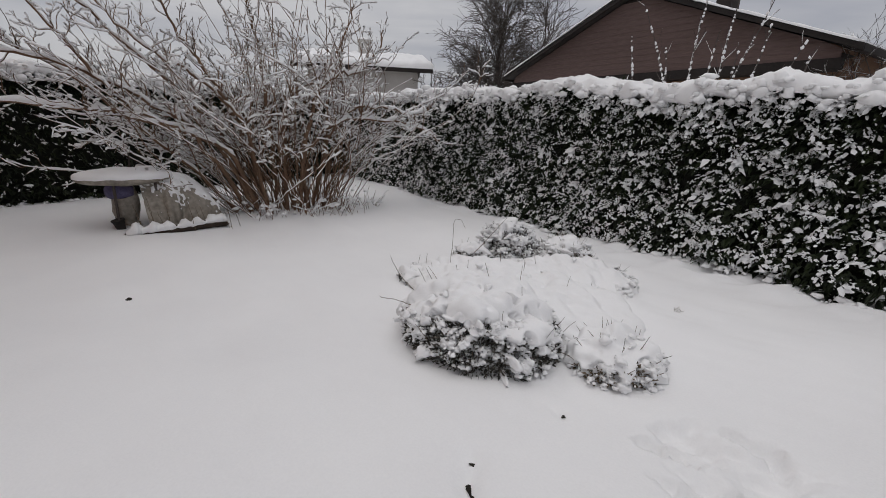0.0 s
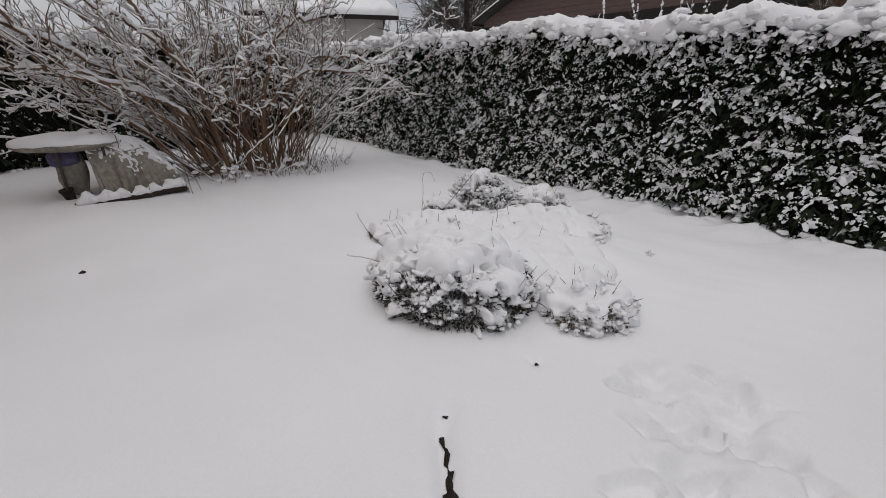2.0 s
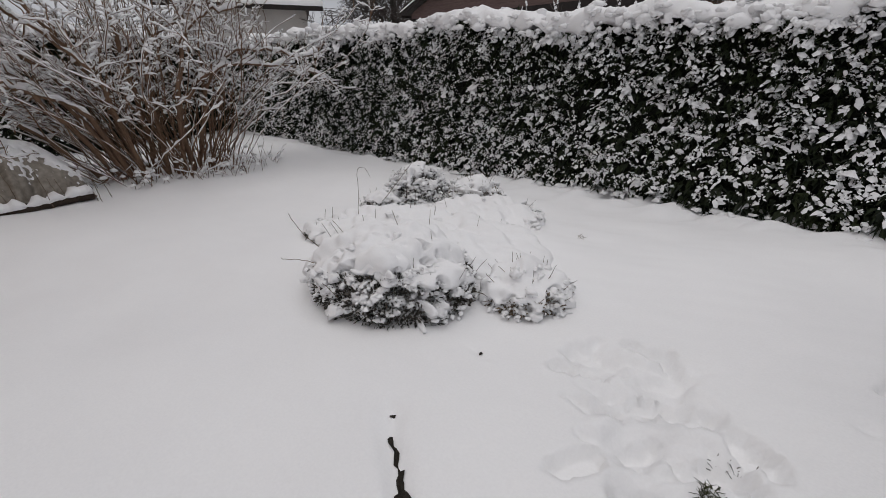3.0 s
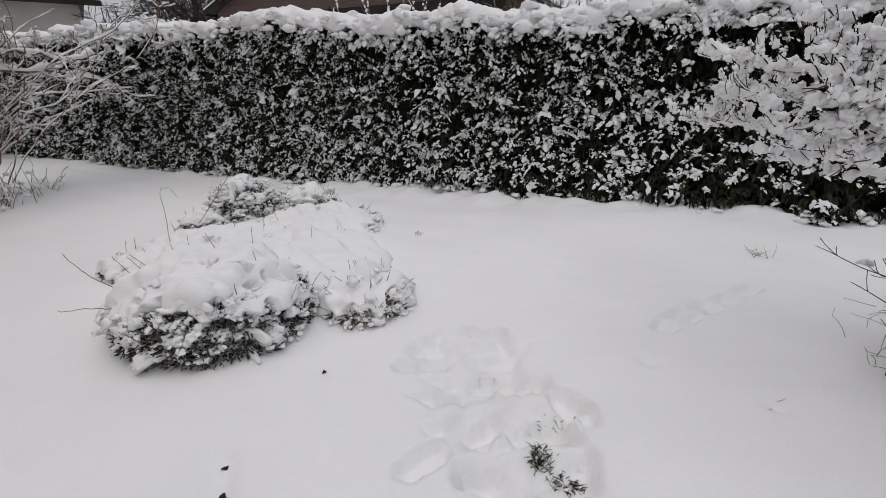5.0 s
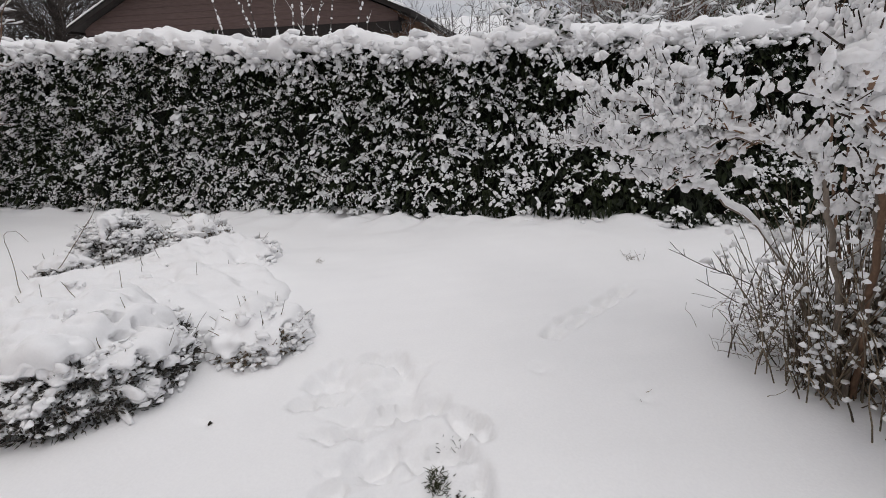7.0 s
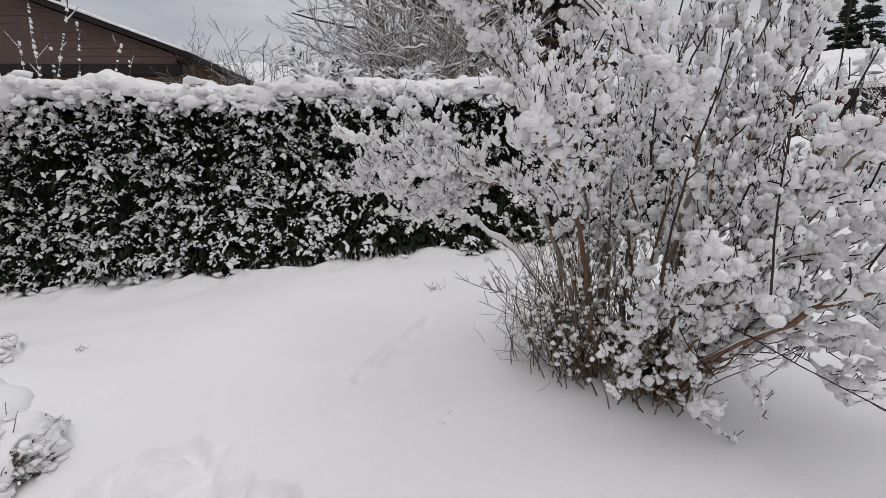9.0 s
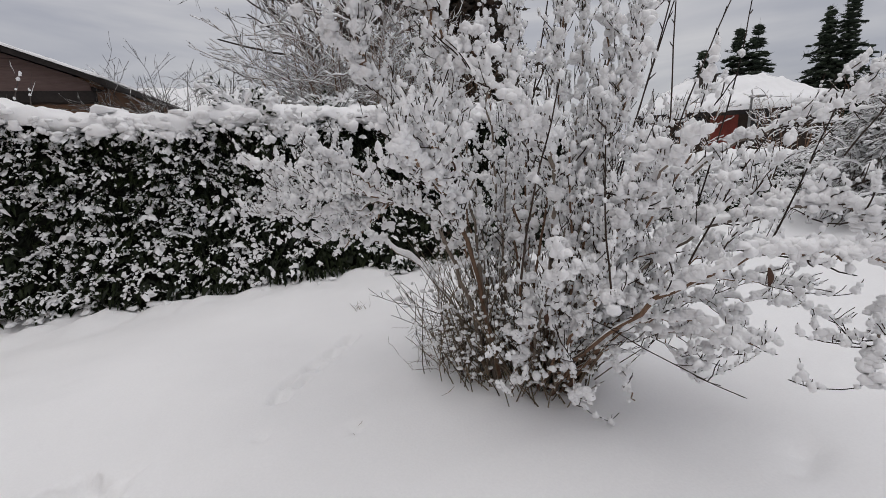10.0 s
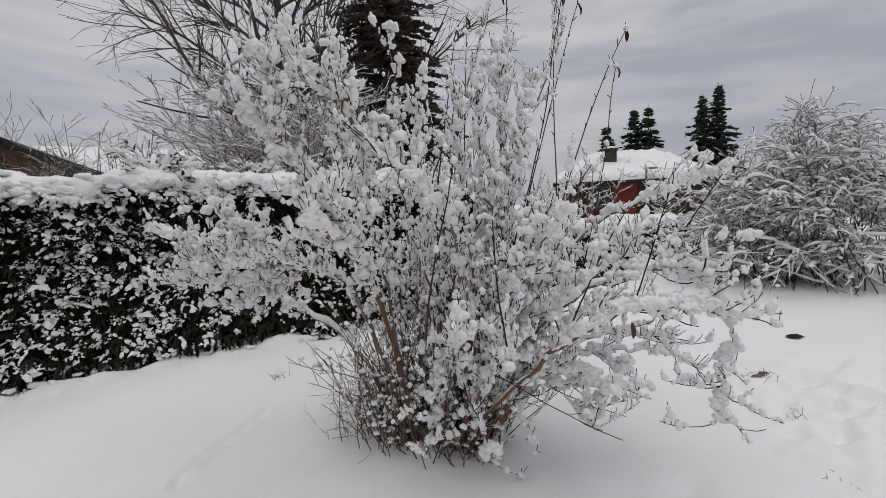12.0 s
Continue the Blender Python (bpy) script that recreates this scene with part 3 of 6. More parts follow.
def snowy_house(name, label, cx, cy, turn, length, depth, wall_h, rise, zf, wall_mat, chimney_at, door=False, thick=0.28, seed=60, hip=0.0, chimney_mat=STONE_DARK):
    """A low house with a gable roof under thick snow; its ridge runs along its own x."""
    m = Matrix.Translation((cx, cy, zf)) @ Matrix.Rotation(radians(turn), 4, "Z")
    house = thing(name, label, "house", (cx, cy, zf))
    L, D = length / 2, depth / 2
    hp = Heap()
    for x0, x1, ya, yb in ((-L, L, -D, -D + 0.3), (-L, L, D - 0.3, D), (-L, -L + 0.3, -D + 0.3, D - 0.3), (L - 0.3, L, -D + 0.3, D - 0.3)):
        box(hp, x0, x1, ya, yb, 0, wall_h, m)
    for s in (-1, 1):
        mm = m @ Matrix.Translation((s * L - (0.3 if s > 0 else 0.0), 0, 0)) @ Matrix.Rotation(radians(90), 4, "Z")
        if not hip:
            prism(hp, [(-D, wall_h), (D, wall_h), (0, wall_h + rise * 0.97)], -0.3, mm)
    part("wall", hp, wall_mat, house, smooth=False)
    ov = 0.7
    ez = wall_h - rise / D * ov
    hr = Heap()
    def w(q):
        return tuple(m @ Vector(q))
    for s in (-1, 1):
        a, b, c, d = (-L - ov, s * (D + ov), ez), (L + ov, s * (D + ov), ez), (L + ov - hip, 0, wall_h + rise), (-L - ov + hip, 0, wall_h + rise)
        slab(hr, *[w(q) for q in ((a, b, c, d) if s < 0 else (b, a, d, c))], 0.2)
    roof = part("roof", hr, FASCIA, house, "dark roof edge", smooth=False)
    for s in (-1, 1):
        a, b, c, d = (-L - ov - 0.03, s * (D + ov + 0.03), ez + 0.2), (L + ov + 0.03, s * (D + ov + 0.03), ez + 0.2), (L + ov + 0.03 - hip, 0, wall_h + rise + 0.2), (-L - ov - 0.03 + hip, 0, wall_h + rise + 0.2)
        hs = Heap()
        wavy_roof_snow(hs, *[w(q) for q in ((a, b, c, d) if s < 0 else (b, a, d, c))], thick, seed + s, 50, 24)
        part("snow", hs, SNOW, roof, "thick snow on the roof")
    if hip:
        hs = Heap()
        for s in (-1, 1):
            e, q = s * (L + ov + 0.03), s * (L + ov + 0.03 - hip)
            a, b, c = (e, -s * (D + ov), ez + 0.2), (e, s * (D + ov), ez + 0.2), (q, 0, wall_h + rise + 0.2)
            wavy_roof_snow(hs, w(a), w(b), w(c), w(c), thick, seed + 3 + s, 30, 20)
        part("snow", hs, SNOW, roof, "thick snow on the hipped ends")
    x, y = chimney_at
    zc = wall_h + rise * (1 - abs(y) / D)
    hc = Heap()
    box(hc, x - 0.35, x + 0.35, y - 0.3, y + 0.3, zc - 0.3, zc + 1.0, m)
    box(hc, x - 0.42, x + 0.42, y - 0.37, y + 0.37, zc + 1.0, zc + 1.1, m)
    part("chimney", hc, chimney_mat, roof, "grey-brown chimney", smooth=False)
    hc = Heap()
    lumps(hc, [w((x, y, zc + 1.11))], [(0.42, 0.4, 0.14)], 2, 0.1, 5, 0.2)
    part("snow", hc, SNOW, roof)
    for k in range(int(length // 3)):
        window(house, m @ Matrix.Translation((-L + 1.6 + 3 * k, -D - 0.03, 0.9)) @ Matrix.Rotation(radians(180), 4, "Z"), 1.2, 1.2)
    if door:
        hd = Heap()
        box(hd, door - 0.55, door + 0.55, -D - 0.08, -D - 0.02, 0.0, 2.1, m)
        d = part("door", hd, RED_WOOD, house, "red painted door", smooth=False)
        hd = Heap()
        box(hd, door + 0.35, door + 0.45, -D - 0.14, -D - 0.08, 1.0, 1.05, m)
        part("handle", hd, METAL_GREY, d, smooth=False)
    return house


chalet()
snowy_house("house", "low house behind the chalet under a broad snow-covered roof", -4.0, 33.0, 4, 19, 9, 3.3, 2.2, -0.3, RENDER_OCHRE, (-2, 1.5), seed=60)
snowy_house("house", "distant house with a snow-covered roof and red door", 22.4, 19.8, -42, 6.6, 8.0, 2.25, 1.45, 0.3, DARK_WOOD, (-0.9, -1.9), door=-0.3, seed=70, hip=2.3)
snowy_house("house", "house with a snowy roof and tall chimney behind the shrub", -26.2, 11.9, 66, 5.6, 8, 4.6, 0.85, -0.7, PLASTER_PALE, (0.0, -0.4), seed=80, chimney_mat=PLASTER_PALE)


# ---- hedges ----
def hedge(name, label, x0, y0, x1, y1, height, deep, seed, n_leaf, n_snow, skirt=0.3, tops=None, flare=0.0):
    """A clipped evergreen hedge; its seen face runs from (x0, y0) to (x1, y1) and looks to the right of that way."""
    r = np.random.default_rng(seed)
    a, b = np.array([x0, y0]), np.array([x1, y1])
    L = np.hypot(*(b - a))
    t = (b - a) / L
    o = np.array([t[1], -t[0]])
    turn = math.atan2(t[1], t[0])
    plant = thing(name, label, "hedge", ((x0 + x1) / 2, (y0 + y1) / 2, g1((x0 + x1) / 2, (y0 + y1) / 2)))

    def world(u, v, z):
        return np.stack([a[0] + u * t[0] + v * o[0], a[1] + u * t[1] + v * o[1], z], -1)

    def foot(u):
        q = world(u, 0 * u, 0 * u)
        return gz(q[:, 0], q[:, 1])

    def top(u):
        q = world(u, 0 * u, 0 * u)
        return (height if tops is None else np.interp(u, [q[0] for q in tops], [q[1] for q in tops])) + 0.03 * wav(q, 1.2, seed + 1) + 0.025 * wav(q, 0.4, seed + 2)

    def face(u, z):
        q = world(u, 0 * u, z)
        return 0.06 * wav(q, 0.55, seed + 3) + 0.04 * wav(q, 0.2, seed + 4) + (skirt + flare * np.clip((u - 12.0) / 3.5, 0, 1)) * np.clip((0.9 - z + foot(u)) / 0.9, 0, 1) ** 1.2 - 0.10 * np.clip((0.16 - z + foot(u)) / 0.16, 0, 1)

    # the dense inside: one solid, the shade between the sprays painted as near black
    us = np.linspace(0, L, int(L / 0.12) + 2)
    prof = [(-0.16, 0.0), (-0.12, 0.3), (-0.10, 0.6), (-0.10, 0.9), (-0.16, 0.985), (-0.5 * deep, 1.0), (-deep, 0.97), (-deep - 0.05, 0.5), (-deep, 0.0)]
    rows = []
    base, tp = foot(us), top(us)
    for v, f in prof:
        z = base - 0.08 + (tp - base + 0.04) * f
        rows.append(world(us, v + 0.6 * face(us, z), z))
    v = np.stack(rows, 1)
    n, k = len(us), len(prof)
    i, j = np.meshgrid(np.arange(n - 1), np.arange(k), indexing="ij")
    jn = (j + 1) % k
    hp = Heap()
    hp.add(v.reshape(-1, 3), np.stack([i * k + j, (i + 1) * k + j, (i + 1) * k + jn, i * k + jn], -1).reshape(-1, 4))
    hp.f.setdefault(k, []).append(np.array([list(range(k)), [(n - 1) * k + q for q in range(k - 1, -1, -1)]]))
    part("inside", hp, HEDGE_SHADE, plant, "dense inner growth, its shade put into the near-black colour")
    # sprays of scale leaves, drooping outwards, and the film of snow on many of them
    def sprays(n, count, lo, hi):
        hp = Heap()
        u, f = r.uniform(0, L, n), r.uniform(0.0, 1.0, n)
        z = foot(u) + f * (top(u) - foot(u))
        root = world(u, face(u, z) - r.uniform(0.02, 0.13, n), z)
        for q in range(count):
            ang = r.normal(0, 0.6, n)
            out = np.array([o[0], o[1], 0.0]) * np.cos(ang)[:, None] + np.array([t[0], t[1], 0.0]) * np.sin(ang)[:, None]
            out[:, 2] = r.normal(-0.4, 0.45, n)
            out /= np.linalg.norm(out, axis=1)[:, None]
            side = np.cross(out, np.array([0, 0, 1.0]) + r.normal(0, 0.5, (n, 3)))
            side /= np.linalg.norm(side, axis=1)[:, None]
            ln, wd = r.uniform(lo, hi, n)[:, None], r.uniform(0.012, 0.028, n)[:, None]
            droop = np.array([0, 0, -1.0]) * ln * 0.3
            p0, p1, p2, p3 = root, root + out * ln * 0.45 + side * wd, root + out * ln + droop, root + out * ln * 0.45 - side * wd
            e = np.arange(n)[:, None] * 4
            hp.add(np.stack([p0, p1, p2, p3], 1).reshape(-1, 3), np.concatenate([e + np.array([[0, 1, 2]]), e + np.array([[0, 2, 3]])]))
        return hp

    part("foliage", sprays(n_leaf, 3, 0.06, 0.15), HEDGE_LEAF, plant, "dark green drooping sprays", smooth=False, kind="stuff")
    def flakes(heap, root, d, length, width, seed_):
        """Small domed tongues of snow lying on drooping leaves."""
        q = np.random.default_rng(seed_)
        n = len(root)
        d = d / np.linalg.norm(d, axis=1)[:, None]
        side = np.cross(d, np.array([0, 0, 1.0]) + q.normal(0, 0.35, (n, 3)))
        side /= np.linalg.norm(side, axis=1)[:, None] + 1e-9
        up = np.cross(side, d)
        up = np.where((up @ np.array([o[0], o[1], 0.8]))[:, None] < 0, -up, up)
        ln, wd = length[:, None], width[:, None]
        sag = np.array([0, 0, -1.0]) * ln
        pts = []
        for q_ in range(5):
            g = q_ * math.pi * 0.4
            e_ = q.uniform(0.75, 1.2, (n, 1))
            w_ = (1 + math.cos(g)) * 0.5
            pts.append(root + d * ln * w_ * e_ + side * wd * math.sin(g) * e_ + sag * 0.2 * w_ ** 2)
        pts.append(root + d * ln * 0.5 + up * wd * q.uniform(0.55, 1.0, (n, 1)) + sag * 0.04)
        e = np.arange(n)[:, None] * 6
        heap.add(np.stack(pts, 1).reshape(-1, 3), np.concatenate([e + np.array([[q_, (q_ + 1) % 5, 5]]) for q_ in range(5)]))

    def heading(n, down, spread):
        a_ = r.normal(0, spread, n)
        v_ = np.array([o[0], o[1], 0.0]) * np.cos(a_)[:, None] + np.array([t[0], t[1], 0.0]) * np.sin(a_)[:, None]
        v_[:, 2] = r.normal(-down, 0.35, n)
        return v_

    # sprays carry their flakes in short level rows
    hp = Heap()
    n = n_snow
    u, f = r.uniform(0, L, n), r.uniform(0.0, 1.0, n)
    q = world(u, 0 * u, f * height)
    ok = 0.14 * wav(q, 0.8, seed + 7) + 0.36 * wav(q, 0.2, seed + 8) + r.normal(0, 0.45, n) > -0.68 + 1.6 * np.clip(0.25 - f, 0, 1) * (u > 13) + 0.74 * np.clip((q[:, 0] + 4.5) / 5, 0, 1)
    u, f = u[ok], f[ok]
    n, per = len(u), 8
    big = np.exp(r.normal(0, 0.30, n)) * (1 + 0.35 * np.clip((f - 0.8) / 0.2, 0, 1)) * np.clip(0.95 + 0.055 * (u * t[0] + a[0] + 5), 0.82, 1.16)
    # each spray hangs outwards and down, and carries its snow in a short ragged stroke
    hang_ = heading(n, 0.35, 1.25)
    hang_ /= np.linalg.norm(hang_, axis=1)[:, None]
    zc = foot(u) + f * (top(u) - foot(u))
    mid = world(u, face(u, zc) - r.uniform(-0.02, 0.03, n), zc)
    gross = np.repeat(big, per) * np.exp(r.normal(0, 0.35, n * per))
    along_ = (np.tile(np.linspace(-0.5, 0.5, per), n) + r.normal(0, 0.12, n * per))[:, None]
    root = np.repeat(mid, per, 0) + np.repeat(hang_ * (0.105 * big)[:, None], per, 0) * along_ + r.normal(0, 0.009, (n * per, 3)) * np.array([1, 0.6, 1])
    flakes(hp, root, np.repeat(hang_, per, 0) + r.normal(0, 0.45, (n * per, 3)), 0.0265 * gross, 0.0105 * gross, seed + 50)
    part("snow_film", hp, SNOW_TWIG, plant, "thin snow on single leaves", kind="stuff")
    # larger fans of snow, on stronger sprays and hanging from the shoulder
    hp = Heap()
    m = int(L * 15)
    u, f = r.uniform(0, L, m), np.where(r.uniform(size=m) < 0.6, 1 - np.abs(r.normal(0, 0.05, m)) - 0.03, r.uniform(0, 1, m))
    z = foot(u) + f * (top(u) - foot(u))
    per = 11
    reach = np.repeat(np.clip(r.lognormal(-2.95, 0.45, m), 0.025, 0.17), per)
    uu, zz = np.repeat(u, per) + r.normal(0, 0.35, m * per) * reach, np.repeat(z, per) + r.normal(0, 0.22, m * per) * reach
    uu = np.clip(uu, 0, L)
    root = world(uu, face(uu, zz) + 0.02 + r.uniform(-0.02, 0.02, m * per), zz)
    flakes(hp, root, heading(m * per, 0.6, 0.8), reach * r.uniform(0.5, 1.0, m * per), reach * r.uniform(0.16, 0.30, m * per), seed + 51)
    s = r.uniform(0.018, 0.04, m)
    lumps(hp, world(u, face(u, z) + 0.02, z), np.stack([s * 1.2, s * 0.8, s * 0.7], -1), 2, 0.5, seed + 52, 0.6)
    # snow fallen along the foot
    m = int(L * 10)
    u = r.uniform(0, L, m)
    s = r.uniform(0.02, 0.05, m)
    lumps(hp, world(u, face(u, foot(u)) + r.uniform(-0.05, 0.10, m), foot(u) + 0.01), np.stack([s * 1.5, s, s * 0.7], -1), 2, 0.4, seed + 53, 0.6)
    part("snow_clump", hp, SNOW_TWIG, plant, "larger fans of snow caught on the sprays", kind="stuff")
    # the thick snow along its top
    nu = int(L / 0.04) + 2
    us = np.linspace(0, L, nu)
    ph = np.linspace(0, 1, 26)
    q0 = world(us, 0 * us, 0 * us)
    hang = 0.075 + 0.05 * wav(q0, 0.4, seed + 20) + 0.06 * wav(q0, 0.12, seed + 21)
    lip = 0.05 + 0.05 * wav(q0, 0.6, seed + 22) + 0.03 * wav(q0, 0.18, seed + 23)
    thick = 0.160 + 0.025 * wav(q0, 0.9, seed + 24) + 0.02 * wav(q0, 0.3, seed + 25)
    tz = top(us)
    rows = []
    for f in ph:
        if f < 0.2:
            k = f / 0.2
            vv, zz = lip - 0.10 * (1 - k) ** 2, tz - hang * (1 - k)
        elif f < 0.4:
            k = (f - 0.2) / 0.2
            vv, zz = lip - 0.14 * k ** 2, tz + thick * math.sin(k * math.pi / 2) * 0.9
        elif f < 0.85:
            k = (f - 0.4) / 0.45
            vv, zz = lip - 0.14 - (deep - 0.1) * k, tz + thick * (0.9 + 0.18 * math.sin(k * math.pi))
        else:
            k = (f - 0.85) / 0.15
            vv, zz = -deep - 0.04 - 0.10 * math.sin(k * math.pi) + 0 * us, tz + thick * 0.9 * (1 - k) - 0.06 * k
        q = world(us, vv + 0 * us, zz)
        nz = 0.038 * wav(q, 0.20, seed + 26) + 0.030 * wav(q, 0.10, seed + 27)
        rows.append(q + np.array([o[0] * 0.7, o[1] * 0.7, 0.7]) * nz[:, None])
    v = np.stack(rows, 1)
    k = len(ph)
    i, j = np.meshgrid(np.arange(nu - 1), np.arange(k), indexing="ij")
    jn = (j + 1) % k
    hp = Heap()
    hp.add(v.reshape(-1, 3), np.stack([i * k + j, (i + 1) * k + j, (i + 1) * k + jn, i * k + jn], -1).reshape(-1, 4))
    hp.f.setdefault(k, []).append(np.array([list(range(k)), [(nu - 1) * k + q for q in range(k - 1, -1, -1)]]))
    m = int(L * 44)
    u = r.uniform(0, L, m)
    s = np.clip(r.lognormal(-3.4, 0.4, m), 0.014, 0.075)
    lumps(hp, world(u, r.uniform(0.0, 0.10, m), top(u) + r.uniform(-0.13, 0.10, m)), np.stack([s * r.uniform(0.8, 1.5, m), s, s * r.uniform(0.6, 1.0, m)], -1), 2, 0.28, seed + 30, 0.8)
    m = int(L * 3)
    u = r.uniform(0, L, m)
    s = r.uniform(0.05, 0.11, m)
    lumps(hp, world(u, -r.uniform(0.0, deep, m), top(u) + 0.12 + r.uniform(0.0, 0.05, m)), np.stack([s * 1.3, s, s * r.uniform(0.5, 0.8, m)], -1), 2, 0.25, seed + 31, 0.7)
    part("snow_cap", hp, SNOW, plant, "thick lumpy snow lying along the top", kind="stuff")
    return plant


hedge("hedge", "tall clipped evergreen hedge speckled and capped with fresh snow", -15.2, 6.42, 10.5, 6.42, 1.85, 1.15, 100, 17000, 14500, 0.3, ((0, 1.98), (6, 1.95), (9.5, 1.93), (11.5, 1.82), (13.5, 1.80), (19.0, 1.80), (19.9, 0.95), (26, 0.90)), 0.30)
hedge("hedge", "dark evergreen hedge with a snowy top behind the shrub", -9.2, -4.2, -14.9, 6.6, 1.95, 1.1, 140, 4000, 1100, 0.1)


# ---- the big multi-stemmed shrub by the table ----
def big_shrub():
    r = np.random.default_rng(21)
    c = np.array([-8.5, 2.75])
    z0 = g1(*c)
    plant = thing("shrub", "large bare multi-stemmed shrub with brown stems and snow on every branch", "shrub", (c[0], c[1], z0))
    # the stout limbs that lean out over the table and towards the hedge
    boughs = [[(-8.3, 2.25, z0), (-8.15, 1.85, 0.66), (-8.1, 1.50, 0.94), (-8.1, 0.67, 1.25), (-8.1, -0.09, 1.38), (-8.1, -0.80, 1.42), (-8.1, -1.9, 1.48)],
              [(-8.3, 2.1, z0), (-8.1, 1.35, 0.98), (-8.05, 0.72, 1.30), (-8.0, 0.30, 1.72), (-8.0, -0.17, 2.40), (-8.0, -0.6, 3.05)],
              [(-8.2, 2.35, z0), (-8.05, 2.12, 1.0), (-8.0, 1.88, 1.48), (-8.0, 1.45, 1.88), (-8.0, 1.05, 2.10), (-8.0, 0.55, 2.5), (-8.0, 0.2, 3.0)],
              [(-8.4, 1.9, z0), (-8.3, 1.25, 0.52), (-8.3, 0.75, 0.98), (-8.3, 0.1, 1.65), (-8.3, -0.7, 2.2), (-8.3, -1.6, 2.8)],
              [(-8.35, 2.2, z0), (-8.2, 1.6, 0.9), (-8.2, 0.7, 1.55), (-8.2, -0.1, 1.9), (-8.2, -1.0, 2.15), (-8.2, -1.8, 2.4)],
              [(-8.4, 3.1, z0), (-8.2, 3.0, 0.6), (-8.1, 3.2, 0.95), (-8.0, 3.53, 1.27), (-8.0, 4.07, 1.38), (-8.0, 4.77, 1.35), (-7.95, 5.3, 1.22), (-7.9, 5.72, 1.02)],
              [(-8.4, 3.2, z0), (-8.1, 3.45, 1.0), (-8.0, 3.8, 1.50), (-8.0, 4.4, 1.62), (-8.0, 5.1, 1.50), (-8.0, 5.5, 1.62)],
              [(-8.3, 2.7, z0), (-8.25, 2.72, 1.2), (-8.3, 2.95, 1.75), (-8.3, 3.45, 2.12), (-8.3, 3.80, 2.60), (-8.3, 4.05, 3.3)],
              [(-8.3, 2.9, z0), (-8.2, 3.15, 1.3), (-8.2, 3.55, 2.05), (-8.2, 4.05, 2.18), (-8.2, 4.40, 2.45), (-8.2, 4.62, 2.95)],
              [(-8.5, 2.6, z0), (-8.45, 2.5, 1.4), (-8.4, 2.45, 2.2), (-8.4, 2.3, 3.2)],
              [(-8.5, 2.4, z0), (-8.5, 2.0, 1.3), (-8.5, 1.5, 2.2), (-8.5, 0.95, 3.2)],
              [(-8.5, 2.3, z0), (-8.45, 1.7, 1.1), (-8.4, 0.9, 2.0), (-8.4, 0.1, 2.8), (-8.4, -0.6, 3.4)]]
    stems = [bend(w, r.uniform(0.034, 0.046), 0.012, 30, 0.018, r) for w in boughs]
    n_bough = len(stems)
    # a fan of thinner stems, upright in the middle and leaning out towards the table
    for k in range(165):
        f = r.uniform()
        x, y = c[0] + r.normal(0, 0.28), 1.95 + 1.75 * f + r.normal(0, 0.10)
        th = radians(np.interp(f, [0, 0.35, 0.7, 1], [-42, -20, 2, 24]) + np.clip(r.normal(0, 8), -9, 12))
        d = (r.normal(0.05, 0.13), math.sin(th), math.cos(th))
        stems.append(limb((x, y, g1(x, y) - 0.05), d, r.uniform(2.0, 4.0), r.uniform(0.006, 0.014), 0.005, 20, 0.115, 0.02, r))
    snow = Heap()
    for k, (pts, rad) in enumerate(stems):
        hp = Heap()
        tube(hp, pts, rad, 7 if k < n_bough else 5)
        part("stem", hp, BARK_BROWN, plant)
        snow_line(snow, pts, rad, 0.080 if k < n_bough else 0.030, 300 + k, 7 if k < n_bough else 5, gaps=0.05 if k < n_bough else 0.15, size=0.10)
    side = offshoots(stems[:n_bough], 9.0, (0.15, 0.60), 0.40, 6, 0.30, 0.6, 0.9, 0.28, r, 0.35) + offshoots(stems[n_bough:], 4.2, (0.15, 0.50), 0.55, 6, 0.30, 0.25, 0.9, 0.36, r, 0.15)
    twigs = offshoots(side, 7.5, (0.06, 0.20), 0.6, 3, 0.28, 0.25, 0.9, 0.15, r, 0.2)
    hp = Heap()
    for k, (pts, rad) in enumerate(side):
        tube(hp, pts, np.maximum(rad, 0.004), 4)
        snow_line(snow, pts, np.maximum(rad, 0.004), 0.029, 400 + k % 50, 4, gaps=0.05, size=0.06)
    for k, (pts, rad) in enumerate(twigs):
        tube(hp, pts, np.maximum(rad, 0.0028), 3)
        snow_line(snow, pts, np.maximum(rad, 0.004), 0.027, 450 + k % 50, 4, gaps=0.0, size=0.06)
    part("twig", hp, BARK_BROWN, plant, "fine brown side branches and twigs", kind="stuff")
    # snow caught at the tips and in the forks
    q = np.array([pts[-1] for pts, _ in twigs])
    q = q[r.uniform(size=len(q)) < 0.35]
    w = np.clip(r.lognormal(-4.1, 0.35, len(q)), 0.009, 0.028)
    lumps(snow, q, np.stack([w * 1.2, w * 1.3, w * 0.75], -1), 1, 0.15, 33)
    part("snow", snow, SNOW_TWIG, plant, "snow lying along the branches", kind="stuff")
    # thin suckers and weeds round the foot
    hp, hs = Heap(), Heap()
    for k in range(170):
        a, q = r.uniform(0, 6.28), r.uniform(0.4, 1.1)
        x, y = c[0] + 0.2 + 0.80 * q * math.cos(a), c[1] + 0.20 + 1.55 * q * math.sin(a)
        pts, rad = limb((x, y, g1(x, y) - 0.02), (r.normal(0, 0.4), r.normal(0, 0.4), 1), r.uniform(0.15, 0.6), 0.005, 0.002, 5, 0.15, -0.2, r)
        tube(hp, pts, rad, 3)
        snow_line(hs, pts, rad, 0.03, 500 + k, 4)
